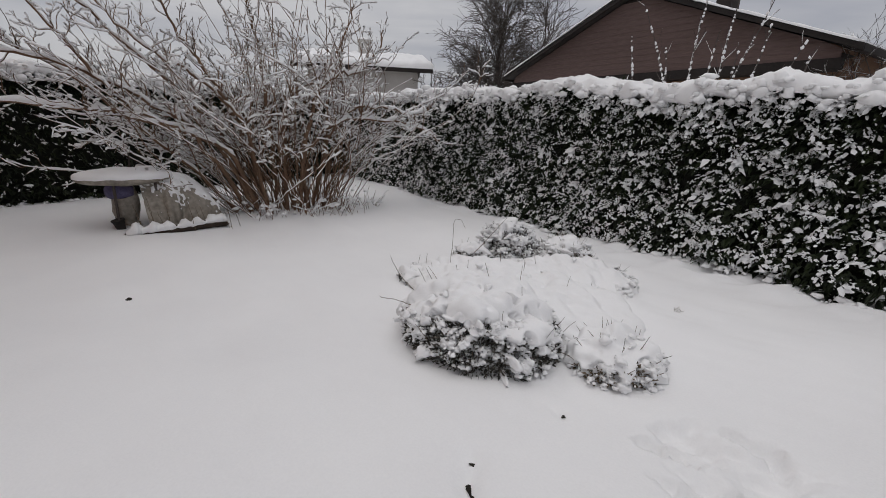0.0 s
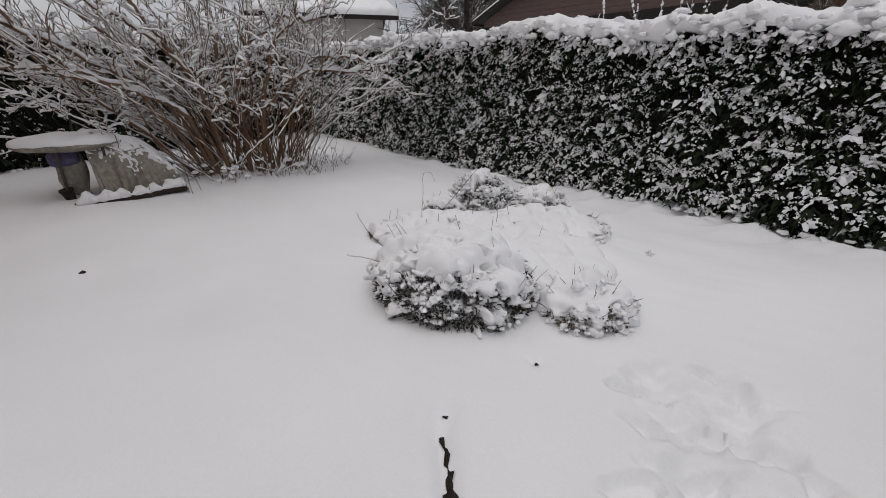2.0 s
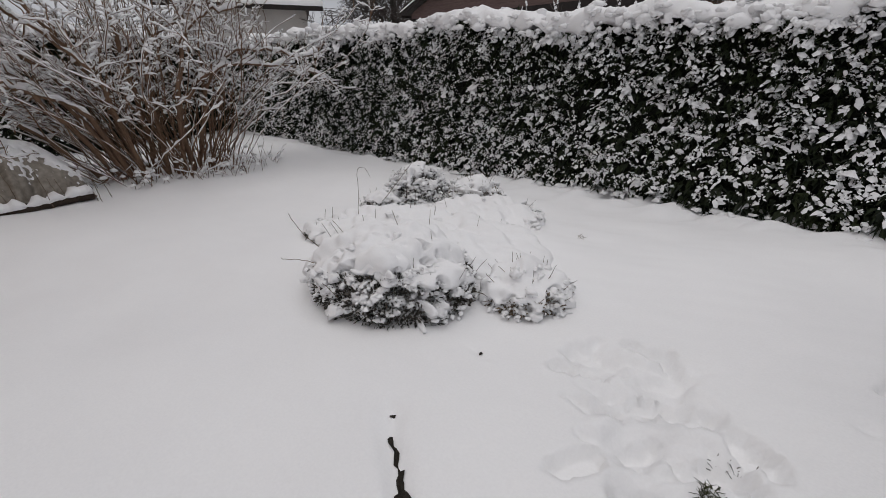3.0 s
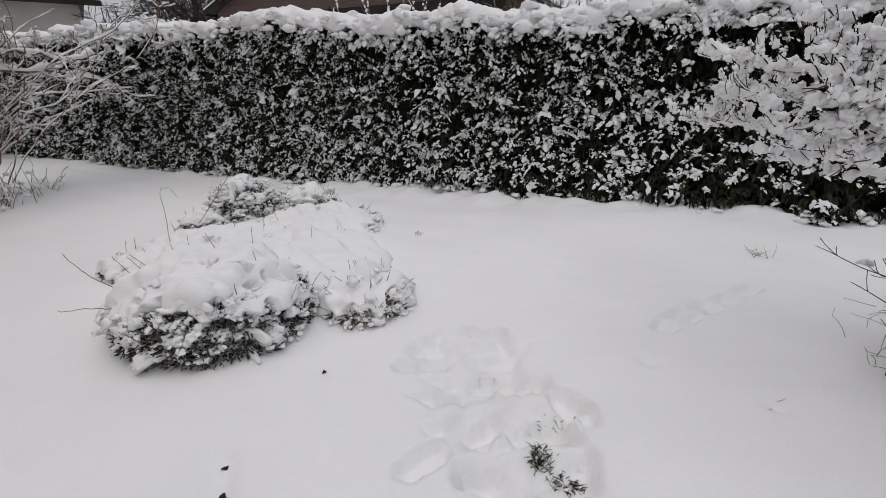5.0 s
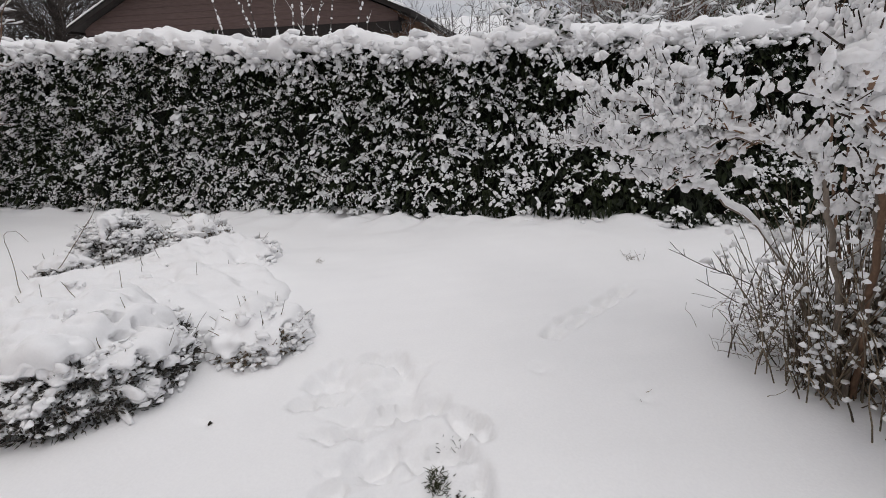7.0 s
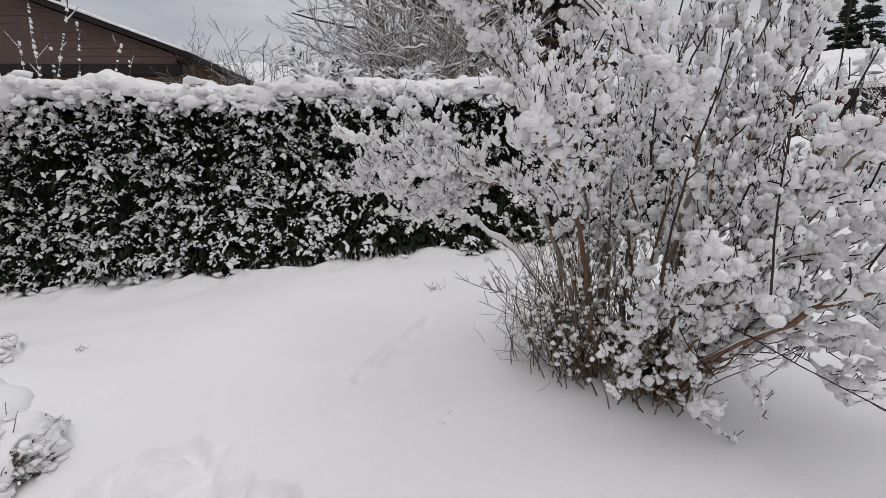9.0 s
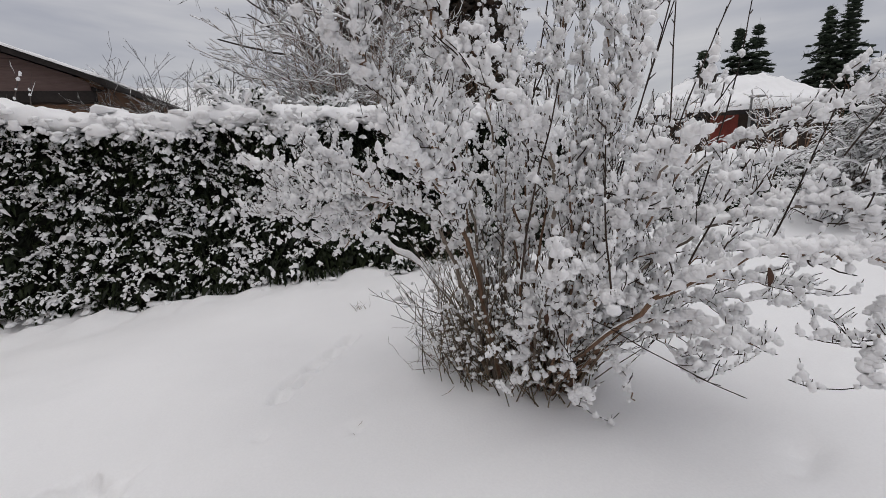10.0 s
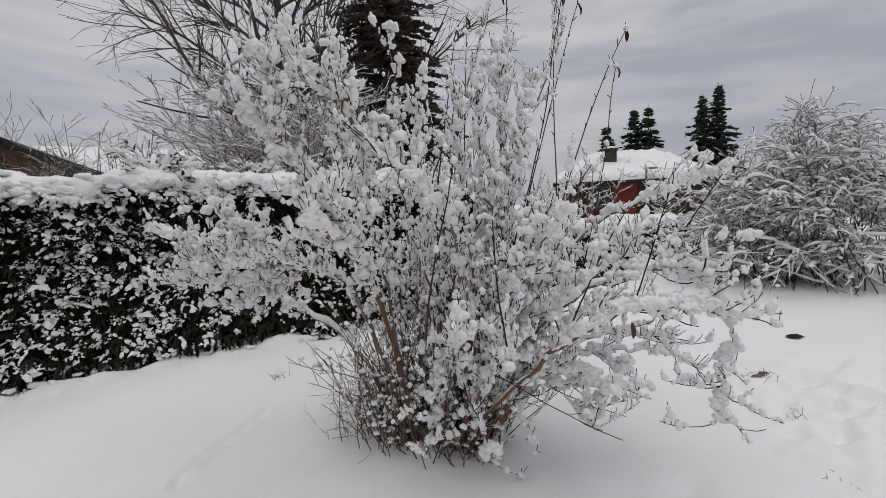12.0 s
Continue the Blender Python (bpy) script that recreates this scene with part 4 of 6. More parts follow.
        if r.uniform() < 0.6:
            lumps(hs, [pts[-1] * 0.6 + pts[0] * 0.4], [(r.uniform(0.02, 0.06),) * 2 + (r.uniform(0.02, 0.04),)], 2, 0.3, k)
    part("sucker", hp, BARK_BROWN, plant, "thin suckers round the foot", kind="stuff")
    part("snow", hs, SNOW_TWIG, plant, kind="stuff")


# ---- the snow-laden shrub near the path ----
def laden_shrub():
    r = np.random.default_rng(8)
    c = np.array([1.62, 3.02])
    z0 = g1(*c)
    plant = thing("shrub", "bare spreading shrub thickly laden with soft clumps of fresh snow", "shrub", (c[0], c[1], z0))
    ways = [[(1.62, 2.95, z0), (1.62, 2.78, 0.80), (1.50, 2.58, 1.25), (1.33, 2.50, 1.50), (1.06, 2.74, 1.84), (0.76, 2.95, 2.32)],
            [(1.42, 3.05, z0), (1.25, 2.95, 0.9), (1.0, 2.95, 1.42), (0.80, 2.96, 1.70), (0.60, 3.03, 1.92)],
            [(1.40, 3.10, z0), (1.25, 3.08, 0.65), (1.08, 3.06, 1.03), (0.88, 3.08, 1.14), (0.5, 3.45, 1.26), (0.15, 3.75, 1.34)],
            [(1.40, 3.15, z0), (1.20, 3.35, 0.55), (0.85, 3.6, 0.86), (0.45, 3.88, 1.0), (0.14, 4.12, 0.98)],
            [(1.42, 3.1, z0), (1.28, 2.95, 0.95), (1.17, 2.86, 1.45), (1.07, 2.76, 1.80)],
            [(1.55, 3.1, z0), (1.52, 3.18, 0.9), (1.48, 3.22, 1.7), (1.46, 3.24, 2.46)],
            [(1.6, 3.1, z0), (1.68, 3.15, 0.9), (1.80, 3.1, 1.7), (1.95, 3.0, 2.55)],
            [(1.7, 3.0, z0), (1.85, 2.95, 0.9), (2.08, 2.85, 1.7), (2.33, 2.7, 2.5)],
            [(1.75, 2.95, z0), (2.0, 2.8, 0.8), (2.3, 2.55, 1.25), (2.62, 2.23, 1.5), (2.8, 2.1, 1.55)],
            [(1.72, 2.9, z0), (1.95, 2.55, 0.75), (2.2, 2.2, 1.08), (2.42, 1.95, 1.10), (2.48, 1.84, 0.85), (2.33, 1.78, 0.5)],
            [(1.65, 2.85, z0), (1.75, 2.4, 0.6), (1.95, 2.05, 0.92), (2.2, 1.85, 0.98), (2.5, 1.75, 0.92)],
            [(1.6, 2.85, z0), (1.6, 2.5, 0.55), (1.57, 2.3, 0.78), (1.50, 2.15, 0.80)],
            [(1.55, 2.9, z0), (1.46, 2.6, 0.6), (1.38, 2.35, 0.85), (1.34, 2.15, 0.95)],
            [(1.45, 3.05, z0), (1.25, 2.92, 0.8), (1.06, 2.76, 1.2), (0.90, 2.58, 1.34), (0.78, 2.46, 1.40)],
            [(1.75, 2.85, z0), (1.95, 2.55, 0.45), (2.08, 2.35, 0.5), (2.2, 2.2, 0.48)],
            [(1.65, 2.9, z0), (1.7, 2.5, 0.9), (1.72, 2.2, 1.25), (1.70, 2.02, 1.4)],
            [(1.8, 3.0, z0), (2.2, 2.75, 0.6), (2.6, 2.5, 0.85), (3.0, 2.25, 0.85)],
            [(1.8, 3.1, z0), (2.2, 3.2, 0.9), (2.6, 3.2, 1.4), (2.95, 3.1, 1.7)],
            [(1.7, 3.2, z0), (1.9, 3.7, 0.9), (2.2, 4.1, 1.5), (2.4, 4.4, 2.0)],
            [(1.5, 3.2, z0), (1.5, 3.6, 0.9), (1.45, 3.9, 1.5), (1.40, 4.1, 2.0)],
            [(1.75, 2.9, z0), (2.0, 2.6, 0.55), (2.25, 2.35, 0.75), (2.5, 2.15, 0.72)],
            [(1.75, 2.9, z0), (1.98, 2.6, 0.75), (2.2, 2.4, 1.05), (2.4, 2.25, 1.2)],
            [(1.7, 2.85, z0), (1.85, 2.5, 0.5), (1.98, 2.25, 0.62), (2.1, 2.05, 0.58)],
            [(1.8, 2.95, z0), (2.15, 2.7, 0.45), (2.45, 2.5, 0.58), (2.75, 2.35, 0.55)],
            [(1.8, 2.95, z0), (2.1, 2.75, 0.85), (2.4, 2.6, 1.15), (2.7, 2.5, 1.2)],
            [(1.7, 2.85, z0), (1.8, 2.55, 0.75), (1.9, 2.3, 0.95), (2.0, 2.15, 1.15)],
            [(1.6, 2.9, z0), (1.52, 2.8, 0.40), (1.42, 2.72, 0.34), (1.33, 2.66, 0.17)],
            [(1.62, 2.85, z0), (1.62, 2.68, 0.42), (1.6, 2.55, 0.34), (1.58, 2.46, 0.18)],
            [(1.68, 2.85, z0), (1.74, 2.62, 0.45), (1.80, 2.48, 0.38), (1.83, 2.38, 0.2)],
            [(1.72, 2.88, z0), (1.9, 2.62, 0.5), (2.05, 2.45, 0.42), (2.18, 2.33, 0.24)],
            [(1.75, 2.9, z0), (2.05, 2.65, 0.62), (2.3, 2.48, 0.6), (2.5, 2.36, 0.48)],
            [(1.55, 2.9, z0), (1.5, 2.75, 0.55), (1.42, 2.66, 0.6), (1.36, 2.6, 0.5)]]
    # the spreading arm breaks up into a fan of short laden branches
    fan = [[(0.88, 3.08, 1.14), p, q] for p, q in (((0.66, 3.25, 1.10), (0.40, 3.45, 1.02)), ((0.62, 3.3, 1.22), (0.30, 3.65, 1.16)), ((0.72, 3.15, 1.28), (0.48, 3.3, 1.40)), ((0.6, 3.4, 1.15), (0.24, 3.9, 1.17)), ((0.70, 3.3, 1.02), (0.47, 3.55, 0.88)),
                                                   ((0.70, 3.1, 1.20), (0.52, 3.15, 1.20)), ((0.75, 3.3, 1.20), (0.55, 3.6, 1.38)), ((0.80, 3.2, 1.05), (0.62, 3.4, 0.86)))]
    fan += [[(1.06, 2.76, 1.2), p, q] for p, q in (((0.98, 2.62, 1.36), (0.92, 2.48, 1.50)), ((1.0, 2.7, 1.38), (0.86, 2.62, 1.55)), ((0.95, 2.7, 1.28), (0.78, 2.64, 1.36)))]
    fan += [[(1.06, 2.74, 1.84), (1.0, 2.75, 2.0), (1.02, 2.78, 2.18)], [(0.95, 2.82, 1.98), (0.85, 2.9, 2.05), (0.72, 2.95, 2.06)], [(0.80, 2.96, 1.70), (0.74, 2.9, 1.84), (0.74, 2.88, 1.98)]]
    crown = [[(1.60, 2.95, z0), (1.62, 2.90, 0.9), (1.66, 2.82, 1.5), (1.64, 2.74, 2.0)], [(1.65, 2.95, z0), (1.72, 2.90, 0.9), (1.78, 2.82, 1.5), (1.78, 2.78, 2.12)], [(1.66, 2.95, z0), (1.78, 2.88, 0.9), (1.88, 2.80, 1.5), (1.92, 2.74, 2.22)],
             [(1.68, 2.95, z0), (1.82, 2.85, 0.9), (1.96, 2.75, 1.4), (2.02, 2.70, 1.90)], [(1.66, 2.90, z0), (1.74, 2.75, 0.9), (1.82, 2.62, 1.35), (1.86, 2.56, 1.75)], [(1.72, 3.0, z0), (1.90, 2.95, 0.95), (2.06, 2.86, 1.5), (2.16, 2.80, 2.10)], [(1.58, 2.98, z0), (1.52, 2.95, 0.9), (1.48, 2.90, 1.5), (1.42, 2.82, 1.95)]]
    ways += crown + fan
    BOUGHS = (0, 1, 2, 3, 8, 9, 10, 13)
    ARMS = [0, 1, 2, 3, 13, *range(len(ways) - len(fan), len(ways))]
    stems = [bend(w, 0.0135 if k in BOUGHS else r.uniform(0.007, 0.011) if k < 26 or 32 <= k < 39 else 0.006, 0.005 if k in BOUGHS else 0.0035, 24, 0.010, r) for k, w in enumerate(ways)]
    for k in range(36):
        a = r.uniform(-2.0, 2.3)
        q = r.uniform(0.15, 0.75)
        x, y = c[0] + 0.05 + 0.22 * math.cos(a), c[1] + 0.22 * math.sin(a)
        stems.append(limb((x, y, z0 - 0.03), (q * math.cos(a), q * math.sin(a), 1.1), r.uniform(1.1, 2.0) * (0.75 if math.cos(a + 0.5) > 0.3 else 1.0), r.uniform(0.006, 0.011), 0.004, 16, 0.05, 0.4, r))
    snow = Heap()
    at, size = [], []

    def blob(p, w, tall=1.0):
        at.append(p)
        size.append((w * r.uniform(0.75, 1.35), w * r.uniform(0.75, 1.35), w * tall))

    def pillow(p, reach, n, lo, hi):
        """Rounded clumps grown together into one soft heap."""
        for _ in range(n):
            d = r.normal(0, 0.5, 3) * np.array([1, 1, 0.55])
            blob(p + d * reach + np.array([0, 0, 0.25 * reach]), r.uniform(lo, hi), r.uniform(0.8, 1.1))

    def coat(pts, step, lo, hi, wide, first=0.0):
        """Small uneven clumps crowded along a twig, more on its upper side."""
        ln = np.linalg.norm(np.diff(pts, axis=0), axis=1).sum()
        for _ in range(int(ln * (1 - first) / step)):
            f = r.uniform(first, 1.0) * (len(pts) - 1)
            i = min(int(f), len(pts) - 2)
            w = np.clip(r.lognormal(math.log(lo * 1.35), 0.30), lo, hi)
            blob(pts[i] + (pts[i + 1] - pts[i]) * (f - i) + r.normal(0, wide, 3) + np.array([0, 0, 0.7 * w]), w, r.uniform(0.9, 1.7))

    hp = Heap()
    for k, (pts, rad) in enumerate(stems):
        hb = Heap()
        tube(hb, pts, rad, 7)
        part("stem", hb, BARK_TAN if k < 10 or k % 3 == 0 else BARK_BROWN, plant)
        bough = k in BOUGHS
        snow_line(snow, pts, rad, 0.034 if bough else 0.024, 600 + k, 8, gaps=0.12, size=0.05)
        coat(pts, 0.014 if bough else 0.022, 0.008, 0.018, 0.009, 0.35)
        t = np.gradient(pts, axis=0)
        flat = np.linalg.norm(t[:, :2], axis=1) / (np.linalg.norm(t, axis=1) + 1e-9)
        # heaps that sit one by one on the upper side of the flatter reaches
        ln = np.linalg.norm(np.diff(pts, axis=0), axis=1).sum()
        for _ in range(int(ln / (0.05 if bough else 0.09))):
            i = r.integers(9, len(pts) - 1)
            if r.uniform() < flat[i] * 1.15 - 0.25:
                q = pts[i] + (pts[i + 1] - pts[i]) * r.uniform() + np.array([0, 0, rad[i] + 0.010])
                pillow(q, r.uniform(0.016, 0.036), r.integers(4, 8), 0.012, 0.023)
    # the bough that hangs down is coated all round
    for q in stems[9][0][12:]:
        pillow(q, 0.024, 7, 0.010, 0.019)
    side = offshoots(stems, 13.5, (0.08, 0.32), 0.5, 6, 0.17, 0.5, 0.9, 0.24, r, 0.5) + offshoots(stems[32:39], 14.0, (0.06, 0.20), 0.4, 6, 0.15, 0.6, 0.8, 0.50, r, 0.7) + offshoots([stems[k] for k in ARMS], 13.0, (0.06, 0.22), 0.3, 6, 0.17, 0.5, 0.9, 0.42, r, 0.5)
    twigs = offshoots(side, 13.5, (0.03, 0.10), 0.65, 3, 0.16, 0.8, 0.65, 0.12, r, 0.8)
    for pts, rad in side:
        tube(hp, pts, np.clip(rad, 0.0020, 0.0032), 4)
        coat(pts, 0.025, 0.0070, 0.014, 0.004, 0.1)
        if r.uniform() < 0.19:
            pillow(pts[-1 - r.integers(0, 3)], r.uniform(0.018, 0.040), r.integers(6, 11), 0.012, 0.024)
    for pts, rad in twigs:
        tube(hp, pts, np.clip(rad, 0.0018, 0.0027), 3)
        if r.uniform() < 0.58:
            # a soft drop that climbs the upright twig, widest at its foot
            w, g = np.clip(r.lognormal(math.log(0.0088), 0.32), 0.006, 0.017), r.uniform(0.1, 0.4)
            for f in (g, g + 0.22, g + 0.42):
                i = min(int(f * (len(pts) - 1)), len(pts) - 2)
                blob(pts[i] + (pts[i + 1] - pts[i]) * (f * (len(pts) - 1) - i) + r.normal(0, 0.15 * w, 3), w * (1.15 - 0.75 * (f - g)), 1.5)
    part("twig", hp, TWIG_DARK, plant, "dark fine twigs", kind="stuff")
    at, size = np.array(at), np.array(size)
    fine = size[:, 0] < 0.0135
    lumps(snow, at[fine], size[fine], 1, 0.22, 43, 0.9)
    lumps(snow, at[~fine], size[~fine], 2, 0.28, 44, 0.85)
    part("snow", snow, SNOW_TWIG, plant, "soft clumps of snow on the twigs", kind="stuff")
    # long bare shoots with a few buds, standing above the rest
    hp, hs, tips = Heap(), Heap(), []
    for (x, y, z), (dx, dy, dz), ln in (((2.02, 2.95, 1.7), (0.06, -0.05, 1), 0.95), ((2.15, 2.85, 1.6), (0.14, -0.05, 1), 1.05), ((2.28, 2.75, 1.7), (0.02, 0.05, 1), 1.0), ((1.75, 2.9, 1.6), (-0.05, 0, 1), 0.95), ((2.3, 2.65, 1.6), (0.3, -0.1, 1), 0.85),
                                        ((2.0, 2.7, 1.5), (0.2, -0.1, 1), 1.1), ((1.62, 3.0, 1.7), (0.04, 0.05, 1), 0.75), ((2.45, 2.5, 1.5), (0.35, -0.1, 1), 0.7), ((1.2, 2.3, 0.9), (0.1, -0.02, 1), 0.75), ((1.55, 2.2, 0.75), (-0.2, -0.1, 1), 0.7),
                                        ((1.9, 2.2, 0.9), (0.5, -0.1, 1), 0.6), ((2.1, 2.05, 0.95), (0.3, -0.2, 1), 0.6), ((2.55, 2.1, 1.3), (0.6, -0.1, 0.8), 0.5), ((1.45, 2.75, 0.5), (-0.5, -0.5, 0.35), 0.5)):
        low = 0.5 if z > 1.4 else 0.0
        pts, rad = limb((x - low * dx, y - low * dy, z - low * dz), (dx, dy, dz), ln + low * math.hypot(dx, dy, dz), 0.0048, 0.0022, 14, 0.03, 0.05, r)
        tube(hp, pts, rad, 4)
        tips.append(pts[-1])
        for i in range(6, 15):
            if r.uniform() < 0.45:
                s = r.uniform(0.008, 0.018)
                lumps(hs, [pts[i]], [(s, s, s * 1.6)], 1, 0.2, i)
            q, w = limb(pts[i], (r.normal(), r.normal(), 1.2), r.uniform(0.02, 0.05), 0.0035, 0.002, 2, 0.1, 0.3, r)
            tube(hp, q, w, 4)
    # bare low twigs at the foot, hanging over the snow
    for x, y, z, dx, dy, dz, ln in ((1.25, 3.45, 0.32, -1, 0.72, 0.20, 0.56), (1.28, 3.40, 0.22, -1, 0.35, 0.10, 0.42), (1.30, 3.30, 0.30, -0.1, -0.8, -0.6, 0.45), (1.52, 2.6, 0.60, -0.12, -0.6, -0.25, 0.42), (1.60, 2.55, 0.62, 0.25, -1, -0.10, 0.75), (2.1, 2.65, 0.40, 1, -0.25, -0.75, 0.60)):
        pts, rad = limb((x, y, z), (dx, dy, dz), ln, 0.0034, 0.0018, 8, 0.07, 0.25, r)
        tube(hp, pts, rad, 4)
        for q, w in offshoots([(pts, rad)], 16, (0.04, 0.13), 0.8, 3, 0.12, 0.6, 0.8, 0.25, r, 0.3):
            tube(hp, q, np.maximum(w, 0.002), 3)
            if r.uniform() < 0.3:
                s = r.uniform(0.01, 0.03)
                lumps(hs, [q[-1]], [(s * 1.3, s, s)], 1, 0.25, 3)
    part("shoot", hp, TWIG_DARK, plant, "long bare dark shoots", kind="stuff")
    part("snow", hs, SNOW_TWIG, plant, kind="stuff")
    # a thicket of fine tan stems round the foot
    hp, hs = Heap(), Heap()
    for k in range(210):
        a, q = r.uniform(0, 6.28), r.uniform(0.05, 1.0)
        x, y = c[0] + 0.08 + 0.36 * q * math.cos(a), c[1] + 0.34 * q * math.sin(a)
        pts, rad = limb((x, y, g1(x, y) - 0.02), (r.normal(-0.1, 0.4), r.normal(-0.1, 0.4), 1), r.uniform(0.2, 0.75), 0.0042, 0.002, 5, 0.12, -0.1, r)
        tube(hp, pts, rad, 4)
        for _ in range(4):
            s = r.uniform(0.008, 0.020)
            lumps(hs, [pts[r.integers(2, 6)]], [(s * 1.2, s, s * 0.9)], 1, 0.25, k)
    for k in range(420):
        x, y = 1.28 + r.normal(0, 0.12), 3.38 + r.normal(0, 0.15)
        pts, rad = limb((x, y, g1(x, y) + r.uniform(0.02, 0.3)), (r.normal(), r.normal(), r.normal(0.5, 0.5)), r.uniform(0.06, 0.18), 0.0015, 0.0010, 4, 0.3, 0, r)
        tube(hp, pts, rad, 3)
    for k in range(150):
        x, y = 1.40 + r.normal(0, 0.13), 3.22 + r.normal(0, 0.16)
        pts, rad = limb((x, y, g1(x, y) - 0.02), (r.normal(-0.12, 0.22), r.normal(0, 0.25), 1), r.uniform(0.3, 1.0), 0.0032, 0.0015, 6, 0.13, 0.1, r)
        tube(hp, pts, rad, 4)
        for q in pts[2:]:
            if r.uniform() < 0.8:
                lumps(hs, [q + r.normal(0, 0.012, 3)], [(r.uniform(0.008, 0.018), r.uniform(0.008, 0.018), r.uniform(0.010, 0.020))], 1, 0.25, k)
    part("thicket", hp, DRY_STALK, plant, "thicket of fine tan stems at the foot", kind="stuff")
    part("snow", hs, SNOW_TWIG, plant, kind="stuff")
    for k, (x, y, z) in enumerate([(1.95, 1.92, 0.95), *[s_[0][-1] for s_ in side[5:900:140]], *tips[:8]]):
        v = []
        turn = r.uniform(0, 6.28)
        for i in range(6):
            f = i / 5
            w = 0.010 * math.sin(math.pi * (0.08 + 0.9 * f)) + 0.001
            ox, oz = 0.02 * math.sin(f * 2.5), -0.065 * f
            for s in (-1, 0, 1):
                q = (ox + (0.008 if s == 0 else 0), s * w)
                v.append((x + q[0] * math.cos(turn) - q[1] * math.sin(turn), y + q[0] * math.sin(turn) + q[1] * math.cos(turn), z + oz))
        f4 = [(i * 3 + j, i * 3 + j + 1, i * 3 + j + 4, i * 3 + j + 3) for i in range(5) for j in range(2)]
        hp = Heap()
        hp.add(v, f4)
        part("dead_leaf", hp, DEAD_LEAF, plant, "withered brown leaf left hanging")


# ---- the arching shrub on the far side ----
def arching_shrub():
    r = np.random.default_rng(31)
    cx, cy = 7.35, 3.95
    z0 = g1(cx, cy)
    plant = thing("shrub", "large arching shrub bowed down by snow at the garden's edge", "shrub", (cx, cy, z0))
    canes = []
    f = np.linspace(0, 1, 17)[:, None]
    for k in range(200):
        # each cane climbs to the dome of the crown and bows over at its end
        a, e, q = r.uniform(0, 6.28), math.asin(r.uniform(0.06, 1.0)), r.uniform(0.5, 1.05) ** 0.6
        out = np.array([1.35 * math.cos(a) * math.cos(e), 1.65 * math.sin(a) * math.cos(e), 0])
        high = 2.10 * math.sin(e) * (0.85 - 0.15 * math.sin(a))
        foot = np.array([cx + r.normal(0, 0.30), cy - 0.1 + r.normal(0, 0.55), z0 - 0.05])
        tip = np.array([cx, cy, z0 + 0.12]) + q * (out + np.array([0, 0, high]))
        knee = foot * 0.45 + tip * 0.55 + np.array([0, 0, 0.25 + 0.55 * high])
        p = foot * (1 - f) ** 2 + 2 * knee * f * (1 - f) + tip * f ** 2
        p[1:] += np.cumsum(r.normal(0, 0.010, (16, 3)), 0)
        p[:, 2] = np.maximum(p[:, 2], z0 - 0.05 + 0.1 * f[:, 0])
        canes.append((p, np.linspace(r.uniform(0.005, 0.010), 0.0028, 17)))
    snow = Heap()
    for k, (pts, rad) in enumerate(canes):
        hp = Heap()
        tube(hp, pts, rad, 5)
        part("cane", hp, TREE_GREY, plant)
        snow_line(snow, pts, rad, 0.045, 700 + k, 5, gaps=0.15, size=0.07)
    side = offshoots(canes, 9.0, (0.14, 0.42), 0.6, 6, 0.12, -0.9, 0.95, 0.30, r, 0.30)
    twigs = offshoots(side, 5.0, (0.05, 0.16), 0.7, 2, 0.16, -0.3, 0.9, 0.15, r, 0.1)
    hp = Heap()
    for k, (pts, rad) in enumerate(side):
        tube(hp, pts, np.clip(rad, 0.0036, 0.0058), 3)
        snow_line(snow, pts, np.maximum(rad, 0.004), 0.032, 800 + k % 60, 4, gaps=0.30, size=0.06)
    for pts, rad in twigs:
        tube(hp, pts, np.clip(rad, 0.0032, 0.0048), 3)
    part("twig", hp, TREE_GREY, plant, "grey-brown twigs", kind="stuff")
    p = np.array([q[0][r.integers(1, 3)] for q in twigs])
    p = p[r.uniform(size=len(p)) < 0.6]
    s = np.clip(r.lognormal(-4.1, 0.40, len(p)), 0.008, 0.036)
    lumps(snow, p, np.stack([s * 1.3, s * 1.2, s], -1), 1, 0.25, 35)
    part("snow", snow, SNOW_TWIG, plant, "snow along the bowed canes", kind="stuff")


